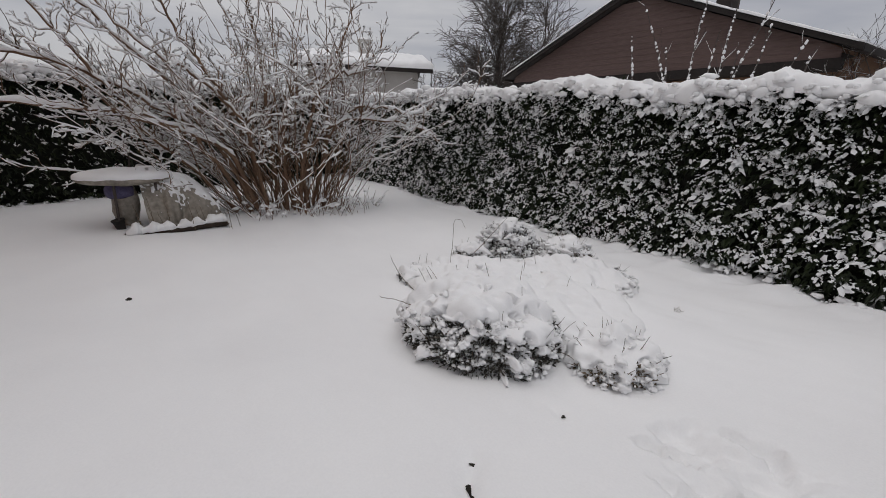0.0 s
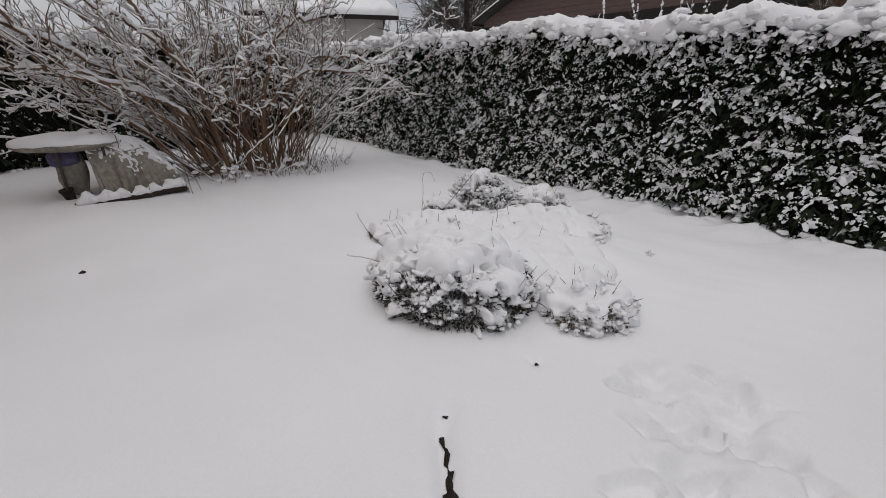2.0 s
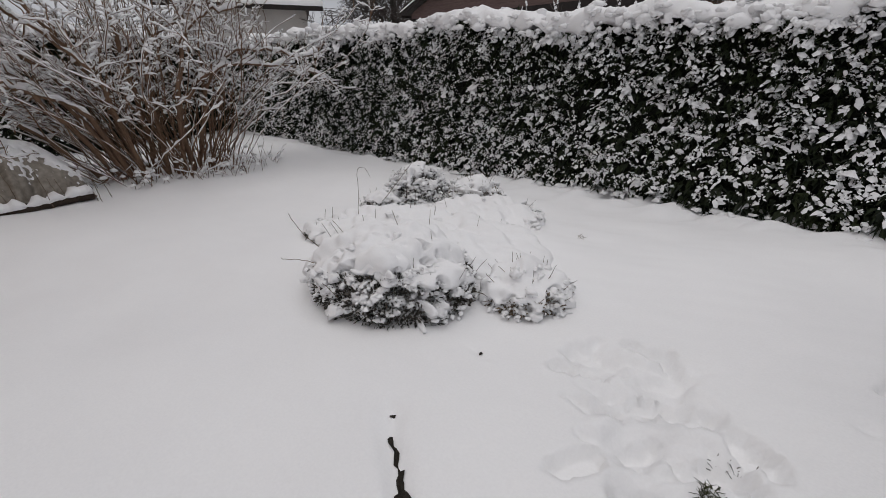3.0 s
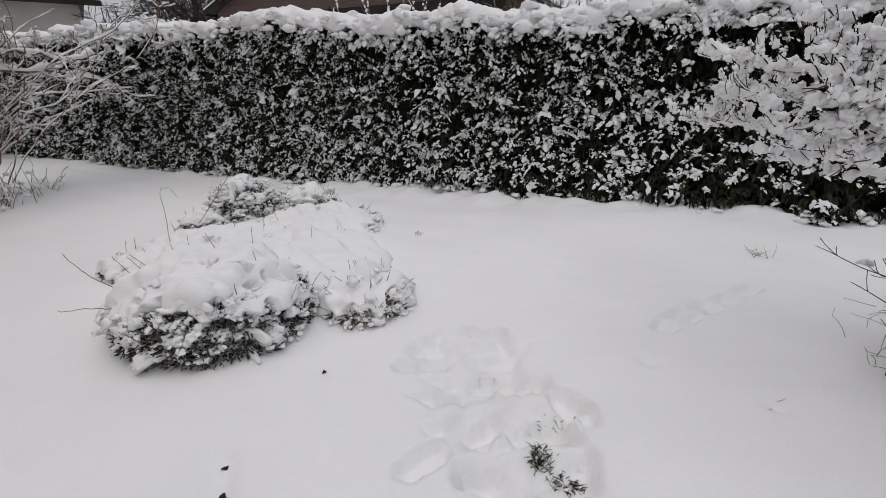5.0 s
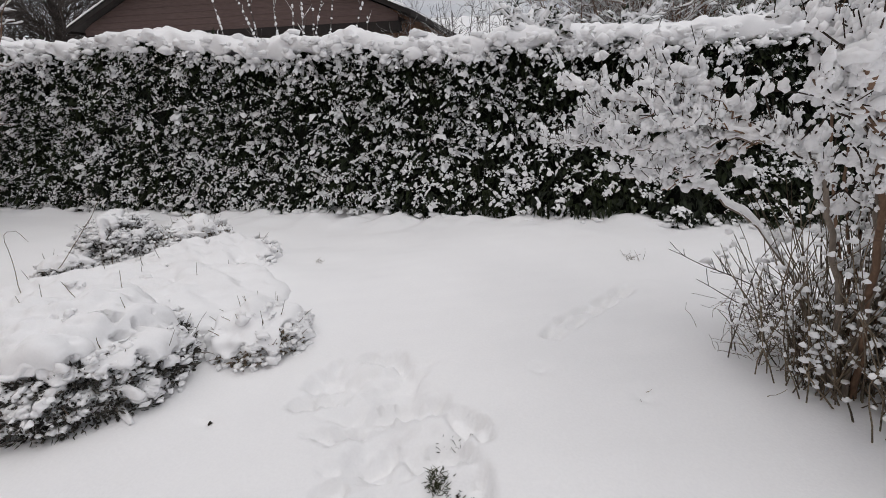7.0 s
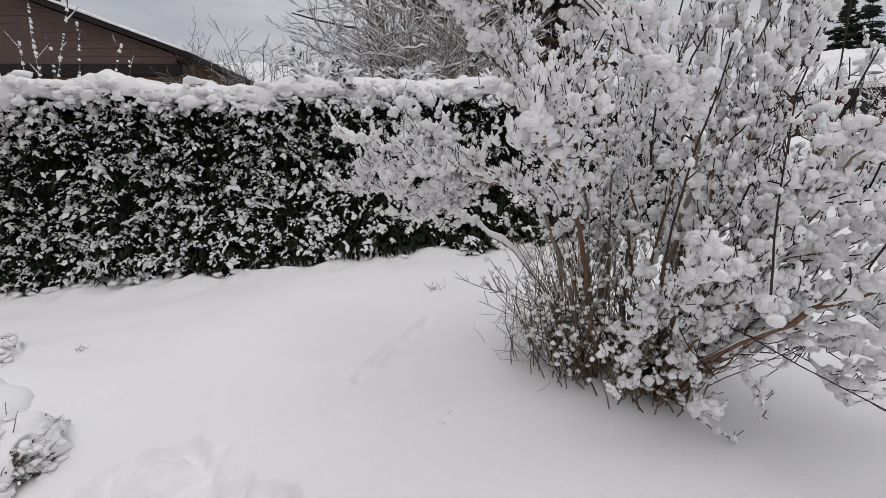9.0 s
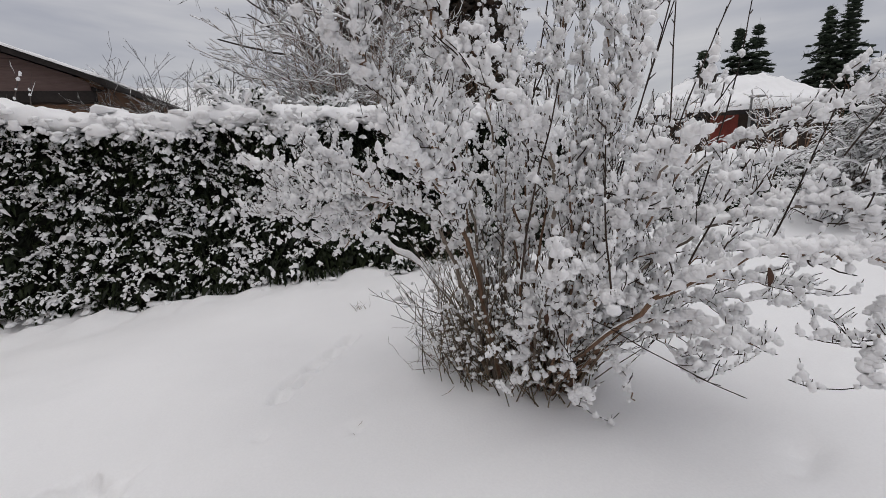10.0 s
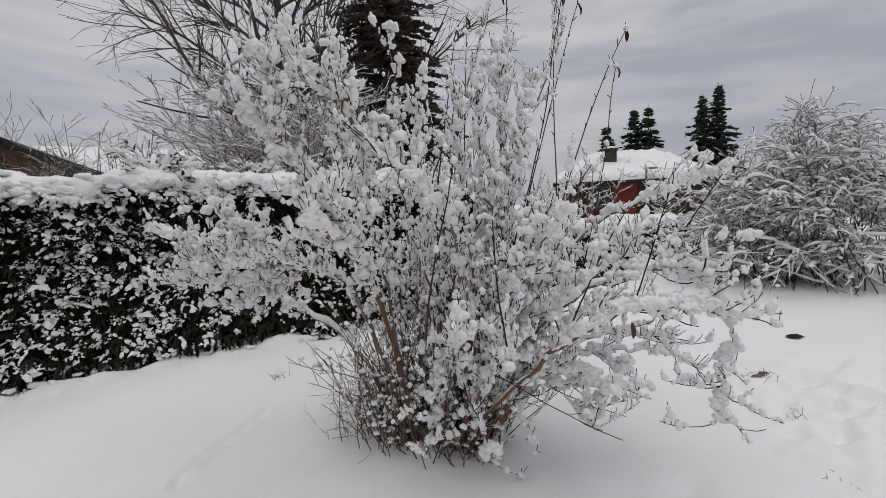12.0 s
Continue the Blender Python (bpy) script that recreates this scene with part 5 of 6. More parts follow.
# ---- the snowed-up flower bed ----
def bed_plant(name, label, cx, cy, rx, ry, h, seed, n_leaf, n_snow, n_stalk, caps, leaf_mat=PLANT_GREY, stalk_len=(0.08, 0.25), lean=0.5, fill=0.80, cover=0.42, bare=None):
    """A low rounded plant: dark leafy shoots inside, pillows of snow over it, dry stalks sticking out."""
    r = np.random.default_rng(seed)
    z0 = g1(cx, cy)
    plant = thing(name, label, "plant", (cx, cy, z0), "plants of the flower bed")
    core = Heap()
    lumps(core, [(cx, cy, z0 - 0.02)], [(rx * 0.68, ry * 0.68, h * 0.60)], 3, 0.22, seed, 0.3)
    part("inside", core, leaf_mat, plant, "dark leafy inside")
    hp = Heap()

    def shell(n, lo, hi, fmin=0.0):
        a = r.uniform(0, 6.28, n)
        e = np.arcsin(r.uniform(fmin, 1, n))
        q = r.uniform(lo, hi, n)
        p = np.stack([cx + rx * q * np.cos(a) * np.cos(e), cy + ry * q * np.sin(a) * np.cos(e), z0 + h * q * np.sin(e)], -1)
        nrm = np.stack([np.cos(a) * np.cos(e), np.sin(a) * np.cos(e), np.sin(e) + 0.25], -1)
        return p, nrm / np.linalg.norm(nrm, axis=1)[:, None], e

    p, nrm, e = shell(n_leaf, 0.66, 0.93, -0.05)
    ok = (np.sin(e) < cover + 0.12 + (0.0 if bare is None else 0.26 * np.cos(np.arctan2(nrm[:, 1], nrm[:, 0]) - bare))) | (r.uniform(size=n_leaf) < 0.0)
    p, nrm, n_leaf = p[ok], nrm[ok], int(ok.sum())
    d = nrm + r.normal(0, 0.45, (n_leaf, 3))
    d /= np.linalg.norm(d, axis=1)[:, None]
    side = np.cross(d, r.normal(size=(n_leaf, 3)))
    side /= np.linalg.norm(side, axis=1)[:, None]
    ln, wd = r.uniform(0.018, 0.05, n_leaf)[:, None], r.uniform(0.004, 0.010, n_leaf)[:, None]
    th = np.cross(d, side) * wd * 0.5
    v = np.stack([p, p + d * ln * 0.5 + side * wd, p + d * ln, p + d * ln * 0.5 - side * wd, p + d * ln * 0.5 + th], 1).reshape(-1, 3)
    k = np.arange(n_leaf)[:, None] * 5
    hp.add(v, np.concatenate([k + np.array([[0, 1, 4]]), k + np.array([[1, 2, 4]]), k + np.array([[2, 3, 4]]), k + np.array([[3, 0, 4]])]))
    if n_leaf:
        part("leaf", hp, leaf_mat, plant, "small grey-green leaves", smooth=False, kind="stuff")
    hs = Heap()
    p, nrm, e = shell(n_snow * 2, 0.80, 0.97)
    lim = cover + 0.16 + (0.0 if bare is None else 0.26 * np.cos(np.arctan2(nrm[:, 1], nrm[:, 0]) - bare))
    keep = r.uniform(size=n_snow * 2) < np.where(np.sin(e) < lim, fill * np.where((np.sin(e) < 0.3) & (lim > cover + 0.34), 0.4, 1.0), 0.04)
    p, nrm = p[keep], nrm[keep]
    # each clump is several uneven lumps grown together, leaning with the shoot
    per = 6
    base = np.repeat(p, per, 0) + r.normal(0, 0.024, (len(p) * per, 3)) * np.array([1, 1, 0.7])
    nn = np.repeat(nrm, per, 0)
    s = np.clip(r.lognormal(-4.35, 0.50, len(base)), 0.005, 0.032)
    lumps(hs, base + nn * 0.006, np.stack([s * r.uniform(0.8, 1.6, len(base)), s * r.uniform(0.8, 1.4, len(base)), s * r.uniform(0.5, 1.0, len(base))], -1), 2, 0.50, seed + 3, 0.9)
    if len(base):
        part("snow", hs, SNOW, plant, "small clumps of snow on the shoots", kind="stuff")
    hs = Heap()
    shell_of_snow(hs, cx, cy, z0 - (0.07 if cover < 0.1 else 0), rx * 1.0, ry * 1.0, h * 0.97 + (0.07 if cover < 0.1 else 0), cover, seed + 60, 200 if rx > 0.5 and h > 0.3 else 110, bare)
    part("snow_cover", hs, SNOW, plant, "lobed cover of snow over the plant")
    for x, y, z, sx, sy, sz in caps:
        hs = Heap()
        shell_of_snow(hs, cx + x, cy + y, z0 + z - sz * 0.6, sx, sy, sz * 1.6, -0.05, seed + int(100 * abs(x)), 90)
        part("snow_pillow", hs, SNOW, plant, "rounded pillow of snow")
    if n_stalk:
        hp = Heap()
        p, nrm, e = shell(n_stalk, 0.85, 0.98, 0.1)
        for q, w in zip(p, nrm):
            d = w * lean + r.normal(0, 0.16, 3) + np.array([0, 0, 0.75 * (1 - lean) + 0.1])
            pts, rad = limb(q, d, r.uniform(*stalk_len) * 0.8, 0.0024, 0.0013, 4, 0.06, -0.1, r)
            tube(hp, pts, rad, 4)
        part("stalk", hp, DRY_STALK, plant, "thin dry stalks", kind="stuff")
    return plant


def stalk(points, r0, label):
    r = np.random.default_rng(int(abs(points[0][0]) * 1000))
    ob = thing("dry_stalk", label, "stalk", points[0], "dry stalks in the snow")
    hp = Heap()
    tube(hp, *bend(points, r0, r0 * 0.5, 12, 0.003, r), 5)
    part("stem", hp, DRY_STALK, ob)


big_shrub()
laden_shrub()
arching_shrub()
bed_plant("flower_bed_shrub", "low grey-leaved shrub under rounded pillows of snow", -2.36, 2.61, 0.65, 0.56, 0.42, 51, 22000, 300, 18, [(0.20, -0.22, 0.33, 0.16, 0.14, 0.09), (-0.16, -0.34, 0.22, 0.10, 0.09, 0.07), (-0.40, -0.16, 0.22, 0.11, 0.11, 0.07)], cover=0.30, bare=-0.55)
bed_plant("flower_bed_shrub", "small broom-like plant half buried in snow", -1.60, 3.14, 0.29, 0.32, 0.25, 52, 2600, 110, 36, [(0.05, -0.18, 0.07, 0.09, 0.08, 0.06)], DRY_STALK, (0.05, 0.13), 0.9, cover=0.22, bare=-0.2)
bed_plant("flower_bed_shrub", "rounded dark twiggy shrub capped with snow", -4.12, 4.42, 0.42, 0.38, 0.44, 53, 6500, 200, 10, [], PLANT_GREY, (0.05, 0.12), 0.5, 0.75, 0.80)
bed_plant("flower_bed_shrub", "thin brown twiggy plant dusted with snow", -3.55, 4.82, 0.38, 0.34, 0.28, 54, 2600, 130, 70, [], DRY_STALK, (0.06, 0.16), 0.4, 0.6, 0.62)
bed_plant("flower_bed_shrub", "small dark shrub bent under snow", -4.25, 3.98, 0.24, 0.24, 0.20, 58, 1300, 70, 8, [], PLANT_GREY, (0.05, 0.12), 0.3, 0.6, 0.45)
bed_plant("flower_bed_shrub", "snowed-up low cushion of plants", -3.15, 3.30, 0.85, 0.68, 0.12, 55, 1400, 70, 4, [], PLANT_GREY, (0.06, 0.24), 0.25, 0.5, -0.25)
bed_plant("flower_bed_shrub", "snowed-up low cushion of plants", -2.45, 3.45, 0.72, 0.66, 0.11, 59, 1000, 50, 2, [], PLANT_GREY, (0.06, 0.18), 0.3, 0.5, -0.25)
bed_plant("flower_bed_shrub", "snowed-up low cushion of plants", -2.95, 4.30, 0.66, 0.58, 0.13, 56, 1600, 90, 6, [], PLANT_GREY, (0.05, 0.16), 0.4, 0.7, 0.02)
bed_plant("flower_bed_shrub", "snowed-up low cushion of plants", -3.70, 2.95, 0.28, 0.3, 0.16, 57, 900, 25, 6, [], PLANT_GREY, (0.05, 0.14), 0.3, 0.6, 0.25)
stalk([(-3.55, 3.15, 0.0), (-3.6, 3.2, 0.25), (-3.62, 3.22, 0.42), (-3.56, 3.26, 0.44), (-3.50, 3.28, 0.36)], 0.0024, "bent dry grass stalk standing in the snow")
stalk([(-3.5, 3.4, 0.1), (-3.35, 3.55, 0.36), (-3.22, 3.66, 0.62)], 0.003, "thin leaning dry stalk in the flower bed")
stalk([(-2.85, 2.4, 0.05), (-2.98, 2.30, 0.18), (-3.02, 2.22, 0.36)], 0.003, "thin bent dry stalk beside the shrub")
stalk([(-2.6, 2.25, 0.08), (-2.7, 2.13, 0.12), (-2.8, 2.02, 0.14)], 0.003, "thin dry stalk lying out over the snow")


# ---- the covered garden table ----
def garden_table():
    x0, y0 = -8.0, 0.62
    zg = g1(x0, y0)
    r = np.random.default_rng(61)
    table = thing("garden_table", "garden table draped with a beige tarpaulin under a layer of snow", "table", (x0, y0, zg))
    # a wrapped slab with a blunt rounded edge, longer along y
    cy_, top_z = y0 - 0.26, 0.44
    n_u, n_v = 56, 18

    def slab_side(sign, low, high, reach):
        u, v = np.meshgrid(np.linspace(0, 2 * math.pi, n_u, endpoint=False), np.linspace(0, 1, n_v), indexing="ij")
        k = np.sin(v * math.pi / 2)
        px, py = x0 + 0.42 * reach * k * np.cos(u), cy_ + 0.60 * reach * k * np.sin(u)
        p = np.stack([px, py, 0 * px], -1).reshape(-1, 3)
        pz = low + sign * high * (np.cos(v * math.pi / 2) ** 0.55) + (0.016 * wav(p, 0.22, 9 + sign) + 0.008 * wav(p, 0.09, 12)).reshape(px.shape)
        i, j = np.meshgrid(np.arange(n_u), np.arange(n_v - 1), indexing="ij")
        i2 = (i + 1) % n_u
        q = np.stack([i * n_v + j, i * n_v + j + 1, i2 * n_v + j + 1, i2 * n_v + j], -1).reshape(-1, 4)
        hp = Heap()
        hp.add(np.stack([px, py, pz], -1), q if sign > 0 else q[:, ::-1])
        return hp

    hp = slab_side(-1, top_z, 0.10, 1.0)
    part("tabletop", hp, TARP, table, "tarpaulin-wrapped table top")
    part("snow", slab_side(1, top_z - 0.012, 0.125, 1.02), SNOW, table, "smooth layer of snow on the table")

    # the tarpaulin: a ridge that sinks to the ground beyond the table, both sides hanging in folds
    def drape(s_, v_, lift=0.0):
        a_ = np.abs(v_)
        rz = zg + (top_z + 0.10 - zg) * np.sqrt(np.clip(1 - s_ ** 2.3, 0, 1))
        fold = 0.045 * np.sin(s_ * 17 + 3.5 * a_) * a_ + 0.025 * np.sin(s_ * 39 + 5 * v_) * a_ + 0.02 * np.sin(9 * a_ + 5 * s_)
        xx = x0 - 0.02 + v_ * (0.26 + 0.28 * a_ ** 0.7) * (1 - 0.30 * s_) + fold * np.sign(v_)
        zz_ = zg - 0.02 + (rz - zg + 0.02) * (1 - a_ ** 2.1) + 0.022 * np.sin(s_ * 12 + 6 * v_) + lift
        yy = y0 - 0.12 + 0.10 * a_ ** 2 + 1.02 * s_ + 0.05 * a_ * np.sin(s_ * 9)
        return np.stack([xx, yy, zz_], -1)

    nu, nv = 90, 80
    u, v = np.meshgrid(np.linspace(0, 1, nu), np.linspace(-1, 1, nv), indexing="ij")
    hp = Heap()
    i, j = np.meshgrid(np.arange(nu - 1), np.arange(nv - 1), indexing="ij")
    hp.add(drape(u, v), np.stack([i * nv + j, (i + 1) * nv + j, (i + 1) * nv + j + 1, i * nv + j + 1], -1).reshape(-1, 4))
    sheet = part("tarpaulin", hp, TARP, table, "creased beige tarpaulin hanging to the ground")
    sheet.modifiers.new("thickness", "SOLIDIFY").thickness = 0.006
    # snow on its upper parts and in its creases
    hs = Heap()
    p = drape(u, v).reshape(-1, 3)
    on = np.clip((0.60 - 0.95 * np.abs(v).ravel() + 0.10 * wav(p, 0.16, 19) + 0.16 * wav(p, 0.035, 20)) / 0.2, 0, 1)
    q = p + np.stack([0.02 * on, 0 * on, -0.03 + (0.062 + 0.01 * wav(p, 0.1, 21)) * on], -1)
    hs.add(q, np.stack([i * nv + j, (i + 1) * nv + j, (i + 1) * nv + j + 1, i * nv + j + 1], -1).reshape(-1, 4))
    part("snow", hs, SNOW, table, "snow lying on the tarpaulin")
    for dx, dy in ((-0.28, -0.46), (0.2, -0.40), (-0.28, 0.1), (0.2, 0.1)):
        hp = Heap()
        tube(hp, [(x0 + dx, y0 + dy, zg - 0.05), (x0 + dx, y0 + dy, 0.0), (x0 + dx, y0 + dy, top_z)], [0.02, 0.02, 0.02], 8)
        part("leg", hp, TREE_GREY, table)
    # what is stored under it
    bag = thing("storage_bag", "violet and beige plastic bag pushed under the table", "bag", (x0 - 0.02, y0 - 0.30, zg))
    hp = Heap()
    lumps(hp, [(x0 - 0.02, y0 - 0.30, zg + 0.30)], [(0.18, 0.17, 0.37)], 3, 0.12, 17, 0.85)
    part("body", hp, TARP, bag)
    hp = Heap()
    lumps(hp, [(x0 + 0.0, y0 - 0.36, zg + 0.50)], [(0.19, 0.14, 0.16)], 3, 0.10, 18, 0.8)
    part("upper", hp, VIOLET, bag, "violet plastic upper part")
    pot = thing("plant_pot", "small dark plant pot tipped in the snow", "pot", (x0 + 0.28, y0 - 0.38, zg))
    hp = Heap()
    prof = [(0.055, 0.0), (0.075, 0.13), (0.085, 0.13), (0.085, 0.16), (0.07, 0.16), (0.06, 0.05)]
    mm = Matrix.Translation((x0 + 0.28, y0 - 0.38, zg)) @ Matrix.Rotation(radians(12), 4, "X")
    k = 16
    v = [mm @ Vector((rr * math.cos(q * 6.283 / k), rr * math.sin(q * 6.283 / k), z)) for rr, z in prof for q in range(k)]
    hp.add(v, [[a * k + q, a * k + (q + 1) % k, (a + 1) * k + (q + 1) % k, (a + 1) * k + q] for a in range(len(prof) - 1) for q in range(k)])
    part("body", hp, FASCIA, pot)
    log = thing("edging_log", "dark rotten edging log showing under the snow", "log", (x0 + 0.75, y0 + 0.45, zg))
    hp = Heap()
    pts, rad = bend([(x0 + 0.72, y0 - 0.30, zg + 0.0), (x0 + 0.72, y0 + 0.2, zg + 0.035), (x0 + 0.55, y0 + 0.95, zg + 0.06)], 0.05, 0.07, 44, 0.006, r)
    tube(hp, pts, rad, 8)
    part("wood", hp, DARK_WOOD, log)
    hp = Heap()
    snow_line(hp, pts, rad * 0.9, 0.10, 5, 8, gaps=0.0)
    part("snow", hp, SNOW, log)
    for q in range(15):
        yy = y0 - 0.2 + r.uniform(0, 1.35)
        xx = x0 + 0.62 + r.uniform(-0.1, 0.12)
        h = r.uniform(0.15, 0.5)
        pz = g1(xx, yy)
        stalk([(xx, yy, pz - 0.02), (xx + r.normal(0, 0.02), yy - 0.03, pz + h * 0.5), (xx + r.normal(0, 0.04), yy - 0.07, pz + h)], 0.005, "thin dark dead stem standing before the table")


garden_table()
pole = thing("garden_stake", "thin upright stake between table and hedge", "stake", (-8.75, 0.38, g1(-8.75, 0.38)))
hp = Heap()
tube(hp, [(-8.75, 0.38, g1(-8.75, 0.38)), (-8.75, 0.40, 0.5), (-8.76, 0.44, 1.12)], [0.014, 0.013, 0.012], 6)
part("rod", hp, TREE_GREY, pole)

# ---- small things in the snow ----
leaf = thing("fallen_leaf", "dark withered leaf lying in the snow", "leaf", (-4.69, 0.42, g1(-4.69, 0.42)))
hp = Heap()
lumps(hp, [(-4.69, 0.42, g1(-4.69, 0.42) + 0.012)], [(0.030, 0.024, 0.014)], 2, 0.35, 3, 0.5)
part("blade", hp, SOIL, leaf)


def bare_patch(name, label, outline_, lift=0.006, material=SOIL):
    """A ragged spot where the ground shows through the snow."""
    c = np.mean(outline_, 0)
    ob = thing(name, label, "soil", (c[0], c[1], g1(*c)))
    hp = Heap()
    r = np.random.default_rng(int(abs(c[0]) * 999))
    pts = []
    for a, b in zip(outline_, outline_[1:] + outline_[:1]):
        for f in (0, 0.33, 0.66):
            q = np.array(a) * (1 - f) + np.array(b) * f + r.normal(0, 0.006, 2)
            pts.append(q)
    n = len(pts)
    v = [(q[0], q[1], g1(*q) + lift) for q in pts] + [(c[0] * 0.5 + q[0] * 0.5, c[1] * 0.5 + q[1] * 0.5, g1(c[0] * 0.5 + q[0] * 0.5, c[1] * 0.5 + q[1] * 0.5) + lift + 0.004) for q in pts] + [(c[0], c[1], g1(*c) + lift)]
    hp.add(v, [(i, (i + 1) % n, n + (i + 1) % n) for i in range(n)] + [(i, n + (i + 1) % n, n + i) for i in range(n)] + [(n + i, n + (i + 1) % n, 2 * n) for i in range(n)])
    part("soil", hp, material, ob, smooth=False)


bare_patch("bare_soil", "dark wet soil showing in a crack of the snow", [(-1.135, 1.655), (-1.11, 1.655), (-1.06, 1.625), (-1.0, 1.59), (-0.9, 1.49), (-0.95, 1.475), (-1.02, 1.545), (-1.08, 1.595)])
bare_patch("bare_soil", "narrow dark crack in the snow", [(-1.285, 1.722), (-1.275, 1.735), (-1.245, 1.718), (-1.18, 1.695), (-1.125, 1.65), (-1.135, 1.64), (-1.19, 1.68), (-1.25, 1.705)])
bare_patch("bare_soil", "small dark hole in the snow", [(-1.43, 2.465), (-1.41, 2.465), (-1.395, 2.445), (-1.403, 2.438)])
bare_patch("bare_soil", "small dark hole in the snow", [(-1.38, 1.825), (-1.36, 1.83), (-1.355, 1.81), (-1.375, 1.805)])
bare_patch("bare_soil", "dark twiggy hole beside the flower bed", [(-4.12, 2.94), (-4.01, 3.00), (-3.97, 2.92), (-4.06, 2.86)], 0.01)
bare_patch("bare_soil", "dark wet leaf on the snow", [(5.03, 2.82), (5.17, 2.78), (5.15, 2.71), (5.04, 2.73)], 0.012)
bare_patch("bare_soil", "brown grass showing through the snow", [(4.02, 2.555), (4.10, 2.55), (4.14, 2.50), (4.06, 2.49)], 0.008, DRY_STALK)



def tuft(name, label, cx, cy, rad, n, length, material, seed, up=1.0):
    r = np.random.default_rng(seed)
    ob = thing(name, label, "grass", (cx, cy, g1(cx, cy)))
    hp = Heap()
    for _ in range(n):
        x, y = cx + r.normal(0, rad), cy + r.normal(0, rad)
        pts, w = limb((x, y, g1(x, y) - 0.005), (r.normal(), r.normal(), up), r.uniform(*length), 0.0022, 0.0008, 3, 0.2, -0.3, r)
        tube(hp, pts, w, 3)
    part("blade", hp, material, ob, kind="stuff")
    return ob


tuft("grass_tuft", "green grass laid bare where the snow was trodden", -0.255, 2.30, 0.022, 190, (0.015, 0.04), GRASS, 71, 0.7)
tuft("grass_tuft", "dark flattened grass in the trodden snow", -0.19, 2.265, 0.018, 150, (0.010, 0.025), SOIL, 72, 0.4)
tuft("grass_tuft", "dark wet grass in the trodden snow", -0.115, 2.265, 0.016, 130, (0.010, 0.028), SOIL, 70, 0.3)
tuft("grass_tuft", "dark wet grass in the trodden snow", -0.14, 2.23, 0.010, 50, (0.010, 0.02), SOIL, 69, 0.3)
for lx, ly, k in ((-0.30, 2.53, 73), (-0.255, 2.535, 74), (-0.22, 2.565, 66), (-0.165, 2.585, 67)):
    tuft("twig_litter", "dark bits of twig in the trodden snow", lx, ly, 0.012, 16, (0.012, 0.035), TWIG_DARK, k, 0.15)
tuft("dry_tuft", "small dry tuft poking out of the snow", -1.90, 4.44, 0.03, 16, (0.02, 0.05), DRY_STALK, 75)
tuft("dry_tuft", "few dry stalks poking out of the snow", 0.82, 4.78, 0.05, 16, (0.05, 0.14), DRY_STALK, 76)
tuft("dry_tuft", "few dry stalks poking out of the snow", 0.58, 2.93, 0.02, 4, (0.02, 0.045), DRY_STALK, 77)
tuft("dry_tuft", "dark bits of grass in the snow", 3.63, 2.06, 0.04, 12, (0.03, 0.07), DRY_STALK, 78)
tuft("dry_tuft", "dark grass poking through the snow", 3.1, 1.68, 0.05, 10, (0.02, 0.05), DRY_STALK, 79, 0.4)
tuft("dry_tuft", "brown grass poking through the snow", 4.08, 2.52, 0.045, 40, (0.03, 0.07), DRY_STALK, 80)


# ---- trees and shrubs beyond the hedge ----
def bare_tree(name, label, x, y, h, r0, seed, lean=(0, 0), n_limb=16, spread=0.9, first=0.25, snow=False, droop=0.0, dens=1.0, bark=TREE_GREY, limb_len=0.42):
    r = np.random.default_rng(seed)
    z = g1(x, y)
    tree = thing(name, label, "tree", (x, y, z))
    trunk = limb((x, y, z - 0.1), (lean[0], lean[1], 1), h, r0, r0 * 0.15, 16, 0.03, 0.1, r)
    hp = Heap()
    tube(hp, *trunk, 8)
    part("trunk", hp, bark, tree)
    limbs = []
    for k in range(n_limb):
        f = first + (0.95 - first) * k / n_limb
        i = int(f * 16)
        a = k * 2.4 + r.uniform(-0.4, 0.4)
        d = (math.cos(a) * spread, math.sin(a) * spread, 0.9)
        ln = h * limb_len * (1.15 - f) * r.uniform(0.8, 1.2) + 0.1 * h
        limbs.append(limb(trunk[0][i], d, ln, trunk[1][i] * 0.55, trunk[1][i] * 0.12, 10, 0.07, 0.25 - droop * 0.5, r))
    hs = Heap()
    for k, (p, w) in enumerate(limbs):
        hp = Heap()
        tube(hp, p, w, 5)
        part("limb", hp, bark, tree)
    b2 = offshoots(limbs, 2.6 * dens, (0.10 * h, 0.22 * h), 0.5, 7, 0.09, 0.1 - droop, 0.7, 0.15, r, 0.15)
    b3 = offshoots(b2, 3.0 * dens, (0.04 * h, 0.11 * h), 0.55, 3, 0.10, 0.05 - droop, 0.65, 0.1, r, 0.1)
    hp = Heap()
    mn = 0.003 + 0.0002 * math.hypot(x, y)
    for p, w in b2:
        tube(hp, p, np.maximum(w, 0.005 + 0.0003 * math.hypot(x, y)), 4)
    for p, w in b3:
        tube(hp, p, np.maximum(w, mn), 3)
    part("twig", hp, bark, tree, "fine bare twigs", kind="stuff")
    if snow:
        for k, (p, w) in enumerate(limbs):
            snow_line(hs, p, w, 0.06, 900 + k, 5)
        for k, (p, w) in enumerate(b2):
            snow_line(hs, p, np.maximum(w, 0.006), 0.045, 950 + k % 40, 4, gaps=0.1)
        for k, (p, w) in enumerate(b3):
            snow_line(hs, p, np.maximum(w, 0.004), 0.03, 990 + k % 40, 4, gaps=0.15)
        part("snow", hs, SNOW_TWIG, tree, "thin snow on the branches", kind="stuff")


